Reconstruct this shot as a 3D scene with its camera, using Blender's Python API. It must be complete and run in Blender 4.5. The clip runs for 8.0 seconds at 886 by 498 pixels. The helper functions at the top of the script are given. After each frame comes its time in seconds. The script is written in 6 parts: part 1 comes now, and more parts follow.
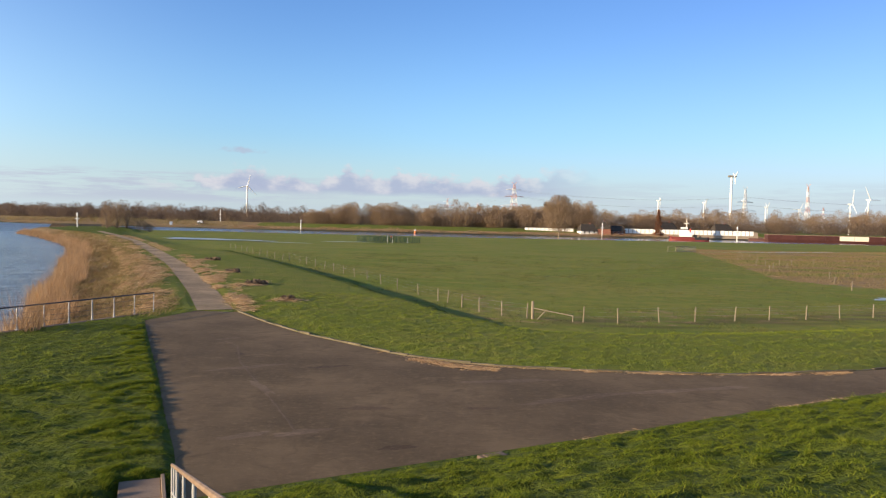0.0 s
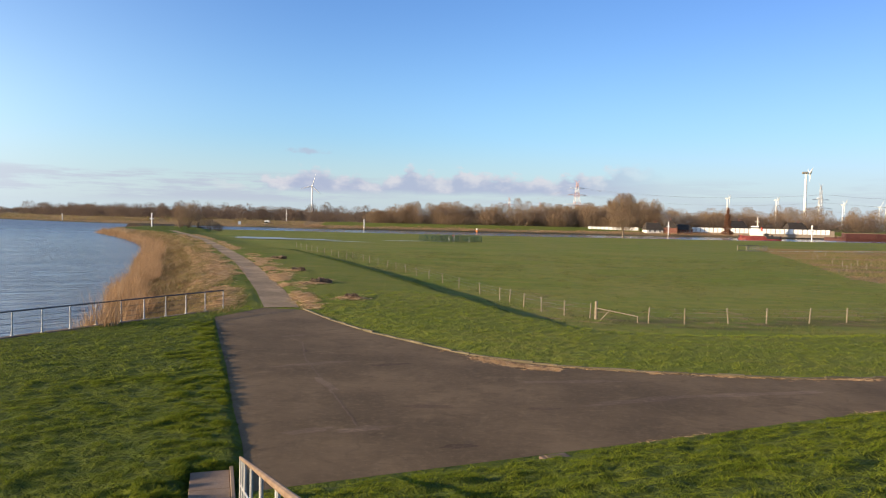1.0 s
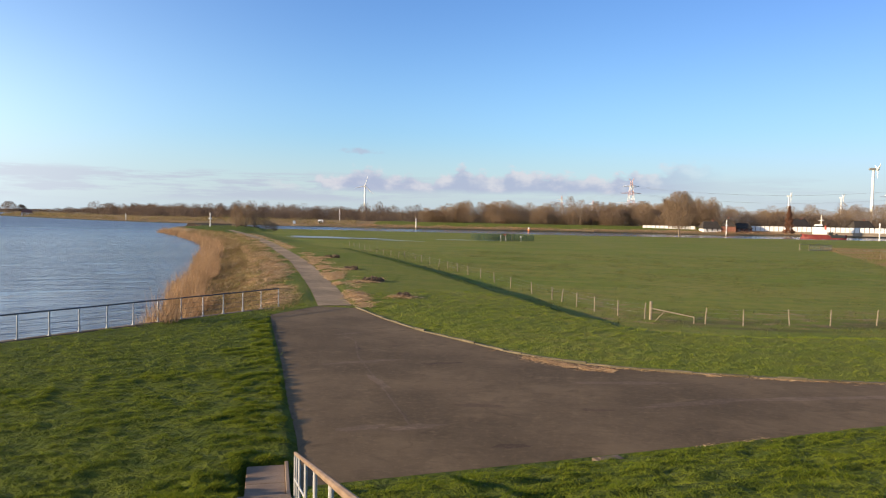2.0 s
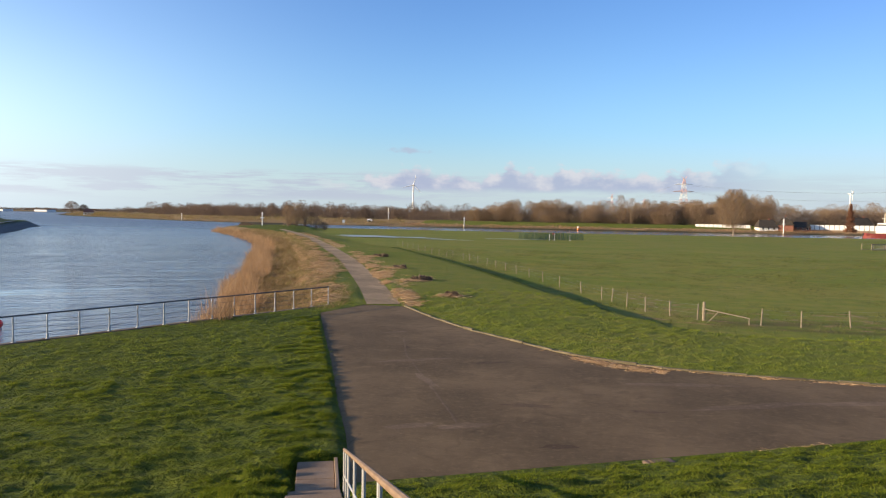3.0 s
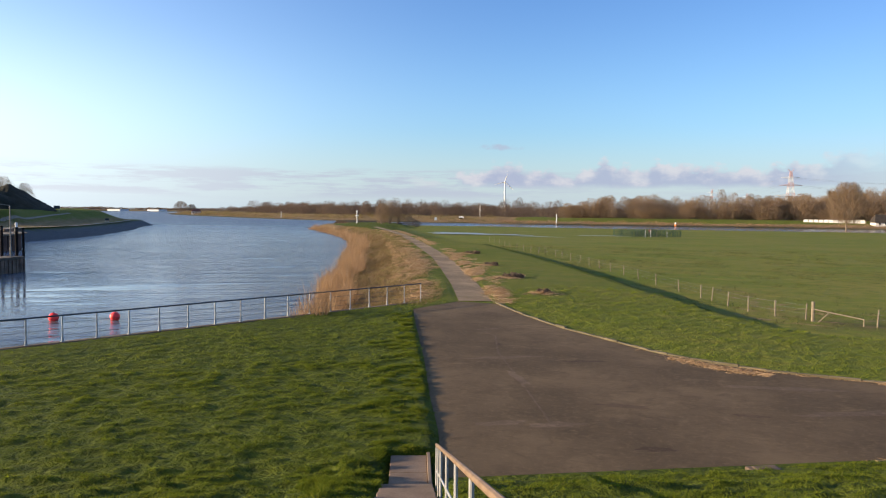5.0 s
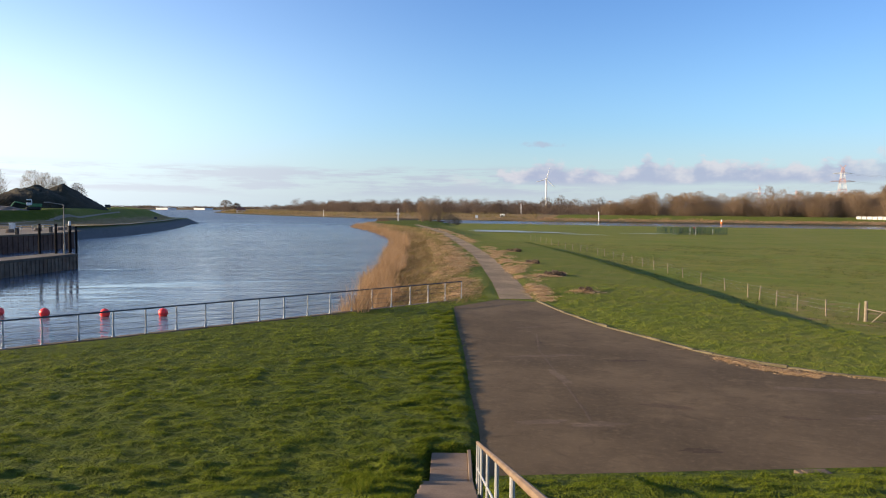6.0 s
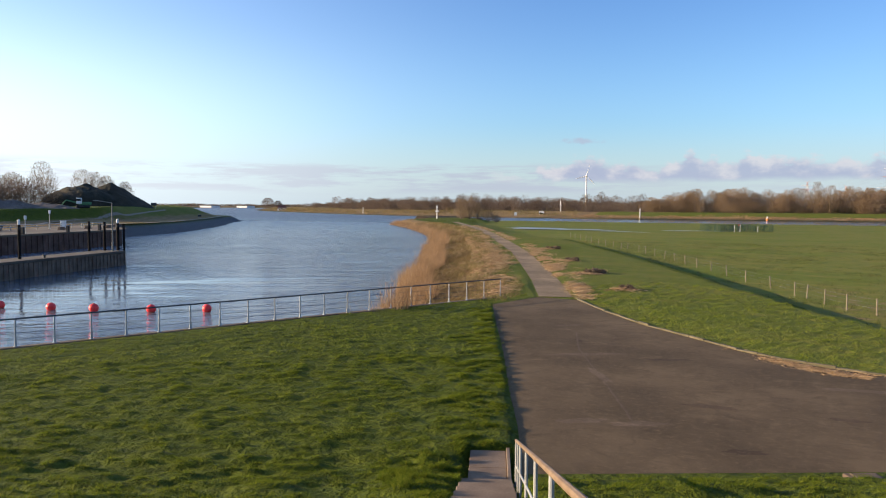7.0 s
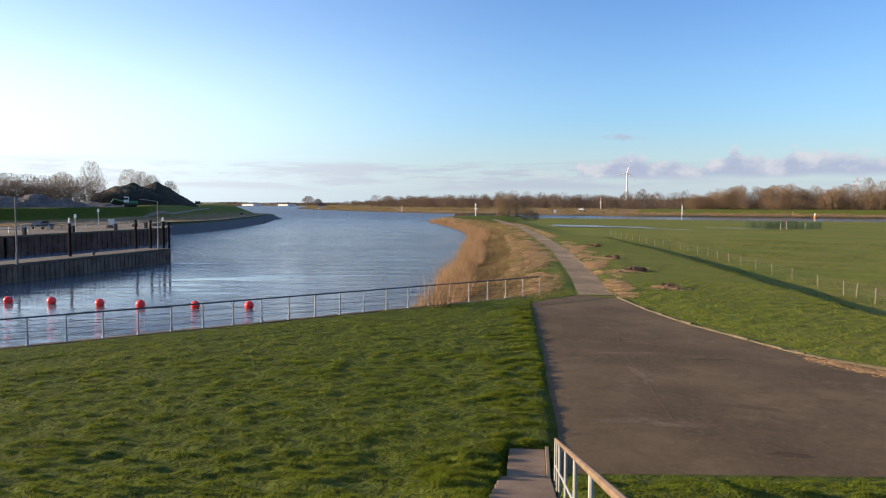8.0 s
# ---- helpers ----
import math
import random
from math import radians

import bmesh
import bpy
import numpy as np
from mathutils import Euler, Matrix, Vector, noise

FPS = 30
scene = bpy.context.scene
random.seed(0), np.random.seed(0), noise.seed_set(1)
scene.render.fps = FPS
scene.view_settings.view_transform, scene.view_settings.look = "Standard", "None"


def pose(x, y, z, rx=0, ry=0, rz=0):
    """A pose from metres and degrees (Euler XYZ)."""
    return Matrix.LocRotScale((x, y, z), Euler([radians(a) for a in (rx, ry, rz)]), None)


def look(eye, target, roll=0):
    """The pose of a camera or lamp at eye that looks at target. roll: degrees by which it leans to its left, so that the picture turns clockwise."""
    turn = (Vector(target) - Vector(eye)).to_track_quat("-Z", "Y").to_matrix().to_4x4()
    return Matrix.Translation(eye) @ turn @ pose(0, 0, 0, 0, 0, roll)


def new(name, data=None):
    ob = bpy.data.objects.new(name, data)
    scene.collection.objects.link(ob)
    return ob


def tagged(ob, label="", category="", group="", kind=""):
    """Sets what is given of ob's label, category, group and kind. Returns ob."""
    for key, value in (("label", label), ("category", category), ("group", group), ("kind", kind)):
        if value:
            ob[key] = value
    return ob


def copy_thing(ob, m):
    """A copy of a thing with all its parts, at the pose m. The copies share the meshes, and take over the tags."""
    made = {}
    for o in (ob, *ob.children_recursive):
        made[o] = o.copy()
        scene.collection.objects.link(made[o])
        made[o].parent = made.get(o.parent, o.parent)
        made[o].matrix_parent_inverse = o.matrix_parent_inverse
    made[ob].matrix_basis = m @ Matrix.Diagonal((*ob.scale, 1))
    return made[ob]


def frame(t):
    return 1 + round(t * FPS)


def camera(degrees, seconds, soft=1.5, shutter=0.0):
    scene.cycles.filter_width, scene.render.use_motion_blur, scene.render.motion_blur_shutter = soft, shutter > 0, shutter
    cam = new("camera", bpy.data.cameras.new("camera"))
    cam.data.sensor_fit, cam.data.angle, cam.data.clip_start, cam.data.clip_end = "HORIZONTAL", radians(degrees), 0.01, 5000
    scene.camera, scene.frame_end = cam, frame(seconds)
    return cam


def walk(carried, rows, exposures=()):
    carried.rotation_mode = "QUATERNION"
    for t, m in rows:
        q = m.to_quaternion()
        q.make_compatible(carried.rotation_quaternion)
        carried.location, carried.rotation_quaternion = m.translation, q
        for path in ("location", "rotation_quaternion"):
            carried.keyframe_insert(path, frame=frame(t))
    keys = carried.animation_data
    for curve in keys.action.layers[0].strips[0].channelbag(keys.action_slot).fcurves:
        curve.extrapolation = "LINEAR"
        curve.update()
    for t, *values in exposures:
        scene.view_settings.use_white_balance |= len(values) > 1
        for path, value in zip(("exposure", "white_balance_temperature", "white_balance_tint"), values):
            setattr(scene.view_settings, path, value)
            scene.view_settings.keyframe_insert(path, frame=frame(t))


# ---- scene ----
# camera: it turns where it stands, at eye height on the crest of the dike
EYE = 5.7
cam = camera(63.2, 8.0, soft=1.1, shutter=0.2)
ROWS = [
    (0.0, 87.822, -1.323, 0.048),
    (0.5, 87.73, -1.257, 2.684),
    (1.0, 87.642, -1.179, 4.956),
    (1.5, 87.564, -1.09, 7.074),
    (3.0, 87.349, -0.949, 12.884),
    (3.5, 87.266, -0.861, 14.818),
    (4.0, 87.166, -0.776, 16.597),
    (4.5, 87.098, -0.667, 18.445),
    (6.0, 86.828, -0.382, 23.393),
    (6.5, 86.706, -0.367, 25.067),
    (7.0, 86.6, -0.251, 26.478),
    (7.5, 86.509, -0.197, 28.076),
    (8.0, 86.406, -0.074, 29.548),
]
walk(cam, [(t, pose(0, 0, EYE, rx, ry, rz)) for t, rx, ry, rz in ROWS])

# ---- sky and sun ----
SUN_AZ, SUN_EL = radians(-114), radians(12.1)
world = bpy.data.worlds.new("sky")
scene.world = world
world.use_nodes = True


class Nodes:
    """A short way to write node trees."""

    def __init__(self, tree):
        self.t = tree
        tree.nodes.clear()

    def add(self, kind, **props):
        n = self.t.nodes.new(kind)
        for k, v in props.items():
            if k == "noise_type":
                n.noise_type = v
            elif k == "data_type":
                n.data_type = v
            elif k == "operation":
                n.operation = v
            elif k == "attribute_name":
                n.attribute_name = v
            elif k == "blend_type":
                n.blend_type = v
            elif k == "feature":
                n.feature = v
        return n

    def put(self, socket, value):
        if isinstance(value, bpy.types.NodeSocket):
            self.t.links.new(value, socket)
        else:
            socket.default_value = value

    def math(self, op, a, b=0.0, c=0.0, clamp=False):
        n = self.add("ShaderNodeMath", operation=op)
        n.use_clamp = clamp
        for s, v in zip(n.inputs, (a, b, c)):
            self.put(s, v)
        return n.outputs[0]

    def noise(self, vec, scale, detail=3.0, rough=0.55, dist=0.0):
        n = self.add("ShaderNodeTexNoise")
        self.put(n.inputs["Vector"], vec)
        n.inputs["Scale"].default_value = scale
        n.inputs["Detail"].default_value = detail
        n.inputs["Roughness"].default_value = rough
        n.inputs["Distortion"].default_value = dist
        return n.outputs["Fac"]

    def ramp(self, fac, lo, hi):
        n = self.add("ShaderNodeMapRange")
        n.interpolation_type = "SMOOTHSTEP"
        self.put(n.inputs[0], fac)
        n.inputs[1].default_value, n.inputs[2].default_value = lo, hi
        return n.outputs[0]

    def mix(self, fac, a, b, blend="MIX"):
        n = self.add("ShaderNodeMix", data_type="RGBA", blend_type=blend)
        self.put(n.inputs[0], fac)
        for s, v in ((n.inputs[6], a), (n.inputs[7], b)):
            self.put(s, (*v, 1.0) if isinstance(v, tuple) and len(v) == 3 else v)
        return n.outputs[2]

    def vscale(self, vec, x, y, z):
        n = self.add("ShaderNodeVectorMath", operation="MULTIPLY")
        self.put(n.inputs[0], vec)
        n.inputs[1].default_value = (x, y, z)
        return n.outputs[0]

    def place(self):
        return self.add("ShaderNodeNewGeometry").outputs["Position"]


w = Nodes(world.node_tree)
sky = w.add("ShaderNodeTexSky")
sky.sky_type = "NISHITA"
sky.sun_disc = False
sky.sun_elevation, sky.sun_rotation = SUN_EL, SUN_AZ
sky.air_density, sky.dust_density, sky.ozone_density = 1.0, 1.3, 3.4
way = w.add("ShaderNodeTexCoord").outputs["Generated"]
split = w.add("ShaderNodeSeparateXYZ")
w.put(split.inputs[0], way)
height = split.outputs[2]
bearing = w.math("ARCTAN2", split.outputs[0], split.outputs[1])


def sky_noise(along_, up, scale, detail=5.0, rough=0.55):
    n = w.add("ShaderNodeCombineXYZ")
    w.put(n.inputs[0], w.math("MULTIPLY", bearing, along_))
    w.put(n.inputs[1], w.math("MULTIPLY", height, up))
    return w.noise(n.outputs[0], scale, detail, rough)


def less(a, b):
    return w.math("SUBTRACT", a, b)


def times(a, b):
    return w.math("MULTIPLY", a, b)


# a low bank of flat-bottomed cumulus to the north, its crest uneven
bank_end = less(1.0, w.ramp(bearing, -0.36, -0.14))
crest = w.math("ADD", less(0.053, times(bank_end, 0.017)), times(w.ramp(sky_noise(1.0, 0.0, 9.0, 3.0), 0.34, 0.66), 0.03))
puff = sky_noise(1.0, 1.6, 27.0, 6.0, 0.6)
body = w.math("ADD", w.math("DIVIDE", less(crest, height), 0.016), times(less(puff, 0.5), 4.2))
reach = times(w.ramp(bearing, -0.44, -0.3), less(1.0, w.ramp(bearing, 0.08, 0.24)))
low = times(times(w.ramp(body, 0.05, 0.75), w.ramp(w.math("ADD", height, times(less(puff, 0.5), 0.012)), 0.031, 0.041)), reach)
# long thin streaks, and one small torn scrap above them
streak = times(w.ramp(sky_noise(1.0, 11.0, 6.5, 7.0, 0.64), 0.43, 0.57), times(w.ramp(height, 0.012, 0.026), less(1.0, w.ramp(height, 0.05, 0.062))))
streak = times(streak, w.math("ADD", 0.35, times(less(1.0, w.ramp(bearing, -0.3, -0.12)), 0.65)))
scrap = less(1.0, w.math("ADD", w.math("POWER", w.math("DIVIDE", less(bearing, -0.277), 0.036), 2.0), w.math("POWER", w.math("DIVIDE", less(height, 0.0885), 0.0052), 2.0)))
scrap = times(w.ramp(w.math("ADD", scrap, times(less(sky_noise(1.0, 2.0, 60.0, 4.0), 0.5), 3.0)), 0.1, 1.2), w.ramp(scrap, -0.6, 0.3))
sunlit = times(w.ramp(w.math("ADD", w.math("DIVIDE", less(height, crest), 0.03), times(less(puff, 0.5), 3.4)), -1.0, 0.15), 0.95)
cloud = w.mix(sunlit, (2.05, 2.3, 3.1), (3.45, 3.4, 3.65))
clear = w.mix(1.0, sky.outputs[0], (1.13, 1.25, 1.41), "MULTIPLY")
aim = w.add("ShaderNodeVectorMath", operation="DOT_PRODUCT")
w.put(aim.inputs[0], way)
aim.inputs[1].default_value = (math.sin(SUN_AZ) * math.cos(SUN_EL), math.cos(SUN_AZ) * math.cos(SUN_EL), math.sin(SUN_EL))
toward = aim.outputs["Value"]
# deeper blue overhead and away from the sun, paler towards it
clear = w.mix(w.ramp(height, 0.1, 0.34), clear, w.mix(1.0, clear, (0.75, 0.81, 0.93), "MULTIPLY"))
clear = w.mix(less(1.0, w.ramp(toward, -0.85, -0.3)), clear, w.mix(1.0, clear, (0.9, 0.82, 0.88), "MULTIPLY"))
pale = times(times(w.ramp(toward, -0.16, 1.15), 0.72), less(1.0, times(w.ramp(height, 0.08, 0.3), 0.6)))
clear = w.mix(pale, clear, (5.75, 6.75, 7.6))
haze = w.mix(times(less(1.0, w.ramp(height, 0.0, 0.12)), 0.65), clear, (3.35, 3.95, 4.5))
glare = times(w.ramp(toward, 0.1, 0.8), times(less(1.0, w.ramp(height, 0.08, 0.24)), 0.5))
haze = w.mix(glare, haze, (5.7, 6.35, 6.85))
veil = w.mix(times(streak, 0.85), haze, w.mix(w.ramp(toward, 0.0, 0.6), (2.45, 2.72, 3.25), (3.85, 4.1, 4.5)))
veil = w.mix(times(scrap, 0.8), veil, (2.2, 2.6, 3.3))
both = w.mix(times(low, 0.85), veil, cloud)
back = w.add("ShaderNodeBackground")
w.put(back.inputs[0], both)
back.inputs[1].default_value = 0.1
w.put(w.add("ShaderNodeOutputWorld").inputs[0], back.outputs[0])

sun = new("sun", bpy.data.lights.new("sun", "SUN"))
sun.data.energy, sun.data.angle, sun.data.color = 5.0, radians(0.6), (1.0, 0.78, 0.51)
sun_way = Vector((math.sin(SUN_AZ) * math.cos(SUN_EL), math.cos(SUN_AZ) * math.cos(SUN_EL), math.sin(SUN_EL)))
sun.matrix_world = look(sun_way * 100, (0, 0, 0))
scene.view_settings.exposure = 1.08

# ---- materials ----
def material(name, rough=0.8, metal=0.0):
    m = bpy.data.materials.new(name)
    m.use_nodes = True
    n = Nodes(m.node_tree)
    bsdf = n.add("ShaderNodeBsdfPrincipled")
    bsdf.inputs["Roughness"].default_value = rough
    bsdf.inputs["Metallic"].default_value = metal
    n.put(n.add("ShaderNodeOutputMaterial").inputs[0], bsdf.outputs[0])
    return m, n, bsdf


def bump(n, bsdf, height, strength=0.4, distance=0.02):
    b = n.add("ShaderNodeBump")
    b.inputs["Strength"].default_value, b.inputs["Distance"].default_value = strength, distance
    n.put(b.inputs["Height"], height)
    n.put(bsdf.inputs["Normal"], b.outputs[0])


def worn(name, a, b, scale=4.0, fine=40.0, rough=0.7, metal=0.0, relief=0.2, depth=0.01, gloss=0.3):
    """Two tones at a coarse scale, grain at a fine one, with relief."""
    m, n, bsdf = material(name, rough, metal)
    p = n.place()
    coarse, grain = n.noise(p, scale, 4.0), n.noise(p, fine, 2.0)
    c = n.mix(n.ramp(coarse, 0.3, 0.7), a, b)
    c = n.mix(n.math("MULTIPLY", n.ramp(grain, 0.3, 0.75), 0.35), c, tuple(0.6 * x for x in a))
    n.put(bsdf.inputs["Base Color"], c)
    bsdf.inputs["Specular IOR Level"].default_value = gloss
    bump(n, bsdf, grain, relief, depth)
    return m


def tinted(name, tones, rough=0.8, through_light=0.0, patch=None):
    """A tone for each loose piece of a mesh, for blades, stalks and twigs."""
    m, n, bsdf = material(name, rough)
    r = n.add("ShaderNodeNewGeometry").outputs["Random Per Island"]
    c = tones[0]
    for i, tone in enumerate(tones[1:], 1):
        c = n.mix(n.ramp(r, (i - 0.6) / len(tones), (i + 0.2) / len(tones)), c, tone)
    if patch:
        c = n.mix(n.math("MULTIPLY", n.ramp(n.noise(n.place(), patch[0], 5.0, 0.65), 0.46, 0.62), 0.8), c, patch[1])
    n.put(bsdf.inputs["Base Color"], c)
    bsdf.inputs["Specular IOR Level"].default_value = 0.15
    if through_light:
        thin, both = n.add("ShaderNodeBsdfTranslucent"), n.add("ShaderNodeMixShader")
        n.put(thin.inputs["Color"], c)
        both.inputs[0].default_value = through_light
        n.put(both.inputs[1], bsdf.outputs[0])
        n.put(both.inputs[2], thin.outputs[0])
        n.put(m.node_tree.nodes["Material Output"].inputs[0], both.outputs[0])
    return m


def ground_material():
    m, n, bsdf = material("ground_cover", 0.9)
    p = n.place()
    big, mid = n.noise(n.vscale(p, 0.6, 1.0, 1.0), 0.07, 6.0, 0.68), n.noise(p, 0.7, 5.0, 0.6)
    fine = n.noise(p, 9.0, 4.0, 0.7)
    att = {k: n.add("ShaderNodeAttribute", attribute_name=k).outputs["Fac"] for k in ("dry", "meadow", "stone", "mud")}
    lawn = n.mix(n.ramp(mid, 0.3, 0.7), (0.068, 0.09, 0.007), (0.1, 0.117, 0.01))
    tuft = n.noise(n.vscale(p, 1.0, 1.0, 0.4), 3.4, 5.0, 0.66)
    # gaps between tufts go dark: thatch plus shade painted into the colour
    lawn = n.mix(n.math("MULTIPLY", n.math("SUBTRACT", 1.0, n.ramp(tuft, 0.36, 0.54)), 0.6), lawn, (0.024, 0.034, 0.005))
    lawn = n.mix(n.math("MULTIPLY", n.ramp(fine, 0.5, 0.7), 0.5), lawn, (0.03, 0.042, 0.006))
    pasture = n.mix(n.ramp(big, 0.35, 0.65), (0.124, 0.148, 0.018), (0.172, 0.162, 0.032))
    streaks = n.noise(n.vscale(p, 0.35, 1.0, 1.0), 0.3, 5.0, 0.7)
    pasture = n.mix(n.math("MULTIPLY", n.ramp(streaks, 0.45, 0.7), 0.55), pasture, (0.22, 0.18, 0.05))
    pasture = n.mix(n.math("MULTIPLY", n.ramp(mid, 0.4, 0.7), 0.6), pasture, (0.095, 0.12, 0.016))
    straw = n.mix(n.ramp(mid, 0.3, 0.7), (0.165, 0.112, 0.054), (0.28, 0.19, 0.092))
    straw = n.mix(n.ramp(fine, 0.45, 0.8), straw, (0.1, 0.065, 0.03))
    stone = n.mix(n.ramp(n.noise(p, 2.5, 3.0), 0.35, 0.65), (0.085, 0.085, 0.086), (0.15, 0.147, 0.142))
    # dark brown for wet mud and for the shade painted along the bank toe
    mud = n.mix(n.ramp(mid, 0.3, 0.7), (0.025, 0.018, 0.012), (0.065, 0.047, 0.031))
    edge = n.math("MULTIPLY", n.math("SUBTRACT", mid, 0.5), 0.9)
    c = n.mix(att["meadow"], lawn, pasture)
    c = n.mix(n.ramp(n.math("ADD", att["dry"], edge), 0.35, 0.65), c, straw)
    c = n.mix(att["mud"], c, mud)
    c = n.mix(att["stone"], c, stone)
    n.put(bsdf.inputs["Base Color"], c)
    bsdf.inputs["Specular IOR Level"].default_value = 0.1
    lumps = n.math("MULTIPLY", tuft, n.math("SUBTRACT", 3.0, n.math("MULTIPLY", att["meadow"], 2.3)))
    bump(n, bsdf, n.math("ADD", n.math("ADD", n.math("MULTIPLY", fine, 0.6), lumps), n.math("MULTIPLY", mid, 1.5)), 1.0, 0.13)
    return m


def asphalt_material(name, tone):
    m, n, bsdf = material(name, 0.95)
    bsdf.inputs["Specular IOR Level"].default_value = 0.12
    p = n.place()
    big, mid, fine = n.noise(p, 0.16, 5.0, 0.6), n.noise(p, 0.9, 4.0, 0.6, 0.6), n.noise(p, 60.0, 2.0)
    c = n.mix(n.ramp(big, 0.35, 0.68), tuple(x * 0.64 for x in tone), tuple(x * 1.4 for x in tone))
    c = n.mix(n.math("MULTIPLY", n.ramp(mid, 0.5, 0.7), 0.7), c, tuple(x * 0.6 for x in tone))
    c = n.mix(n.math("MULTIPLY", n.ramp(n.noise(p, 0.6, 6.0, 0.72, 0.4), 0.54, 0.7), 0.5), c, tuple(x * 1.8 for x in tone))
    c = n.mix(n.math("MULTIPLY", n.ramp(n.noise(p, 5.0, 6.0, 0.75), 0.48, 0.72), 0.75), c, tuple(x * 1.55 for x in tone))
    c = n.mix(n.math("MULTIPLY", n.ramp(n.noise(n.vscale(p, 1.0, 2.2, 1.0), 1.6, 6.0, 0.75), 0.52, 0.72), 0.7), c, tuple(x * 0.62 for x in tone))
    c = n.mix(n.math("MULTIPLY", n.ramp(fine, 0.35, 0.8), 0.45), c, tuple(x * 1.6 for x in tone))
    c = n.mix(n.math("MULTIPLY", n.ramp(n.noise(p, 11.0, 3.0, 0.6), 0.64, 0.74), 0.55), c, tuple(x * 2.1 for x in tone))
    # fine cracks where the surface is old
    cells = n.add("ShaderNodeTexVoronoi", feature="DISTANCE_TO_EDGE")
    bent = n.add("ShaderNodeVectorMath", operation="ADD")
    n.put(bent.inputs[0], p)
    wander = n.add("ShaderNodeTexNoise")
    n.put(wander.inputs["Vector"], p)
    wander.inputs["Scale"].default_value = 0.9
    n.put(bent.inputs[1], wander.outputs["Color"])
    n.put(cells.inputs["Vector"], bent.outputs[0])
    cells.inputs["Scale"].default_value = 0.42
    split_ = n.math("MULTIPLY", n.math("SUBTRACT", 1.0, n.ramp(cells.outputs["Distance"], 0.004, 0.022)), n.ramp(n.noise(p, 0.22, 3.0), 0.48, 0.62))
    c = n.mix(n.math("MULTIPLY", split_, 0.28), c, tuple(x * 0.5 for x in tone))
    n.put(bsdf.inputs["Base Color"], c)
    bump(n, bsdf, fine, 0.5, 0.01)
    return m


def water_material():
    m, n, bsdf = material("river_water", 0.1)
    p = n.place()
    bsdf.inputs["IOR"].default_value = 1.36
    turned = n.add("ShaderNodeVectorRotate")
    turned.rotation_type = "Z_AXIS"
    turned.inputs["Angle"].default_value = radians(-36)
    n.put(turned.inputs["Vector"], p)
    q = turned.outputs[0]
    lanes = n.ramp(n.noise(n.vscale(q, 0.25, 1.0, 1.0), 0.035, 6.0, 0.7), 0.4, 0.64)
    paws = n.ramp(n.noise(n.vscale(q, 0.24, 1.0, 1.0), 0.32, 5.0, 0.7), 0.36, 0.66)
    # water by the pier, and the channel behind the meadow, lie smoother
    far = n.add("ShaderNodeVectorMath", operation="DISTANCE")
    n.put(far.inputs[0], p)
    far.inputs[1].default_value = (-66.0, 30.0, 0.0)
    xyz = n.add("ShaderNodeSeparateXYZ")
    n.put(xyz.inputs[0], p)
    channel = n.math("MULTIPLY", n.ramp(xyz.outputs[1], 290.0, 330.0), n.ramp(xyz.outputs[0], -160.0, -100.0))
    open_water = n.math("MULTIPLY", n.ramp(far.outputs["Value"], 14.0, 60.0), n.math("SUBTRACT", 1.0, n.math("MULTIPLY", channel, 0.88)))
    # lanes get a paler base colour, painting in their brighter sky reflection
    n.put(bsdf.inputs["Base Color"], n.mix(lanes, (0.09, 0.112, 0.142), (0.135, 0.157, 0.187)))
    n.put(bsdf.inputs["Roughness"], n.math("ADD", n.math("ADD", 0.05, n.math("MULTIPLY", open_water, 0.1)), n.math("MULTIPLY", n.ramp(xyz.outputs[1], 120.0, 420.0), n.math("SUBTRACT", 0.22, n.math("MULTIPLY", channel, 0.2)))))
    a = n.noise(n.vscale(q, 0.5, 1.0, 1.0), 1.1, 5.0, 0.62, 0.6)
    b = n.noise(p, 2.6, 3.0, 0.6)
    swell = n.noise(n.vscale(q, 0.3, 1.0, 1.0), 0.36, 3.0, 0.55, 0.5)
    h = n.math("ADD", n.math("ADD", n.math("MULTIPLY", a, 1.0), n.math("MULTIPLY", b, 0.35)), n.math("MULTIPLY", swell, 2.6))
    gust = n.math("ADD", 0.06, n.math("ADD", n.math("MULTIPLY", paws, 0.2), n.math("MULTIPLY", lanes, 0.08)))
    bump(n, bsdf, n.math("MULTIPLY", h, n.math("MULTIPLY", gust, n.math("ADD", 0.06, n.math("MULTIPLY", open_water, 0.94)))), 1.0, 1.0)
    return m


GROUND = ground_material()
ASPHALT = asphalt_material("old_asphalt", (0.106, 0.072, 0.0405))
PATHWAY = asphalt_material("pale_asphalt", (0.22, 0.157, 0.096))
WATER = water_material()
PUDDLE = worn("standing_water", (0.23, 0.25, 0.23), (0.31, 0.33, 0.31), 0.5, 3.0, 0.42, 0.0, 0.3, 0.03, 0.4)
QUAY_PAVING = worn("brown_quay_paving", (0.115, 0.088, 0.062), (0.18, 0.14, 0.1), 0.12, 3.0, 0.9)
PIER_DECK = worn("dark_worn_deck", (0.085, 0.066, 0.049), (0.14, 0.11, 0.082), 0.4, 4.0, 0.9)
CONCRETE = worn("weathered_concrete", (0.215, 0.168, 0.122), (0.3, 0.238, 0.175), 1.5, 30, 0.85)
STEP_CONCRETE = worn("brown_weathered_concrete", (0.165, 0.112, 0.074), (0.235, 0.165, 0.112), 1.2, 30, 0.85)
POLE_GREY = worn("dull_grey_pole", (0.16, 0.15, 0.135), (0.24, 0.23, 0.205), 2, 30, 0.7)
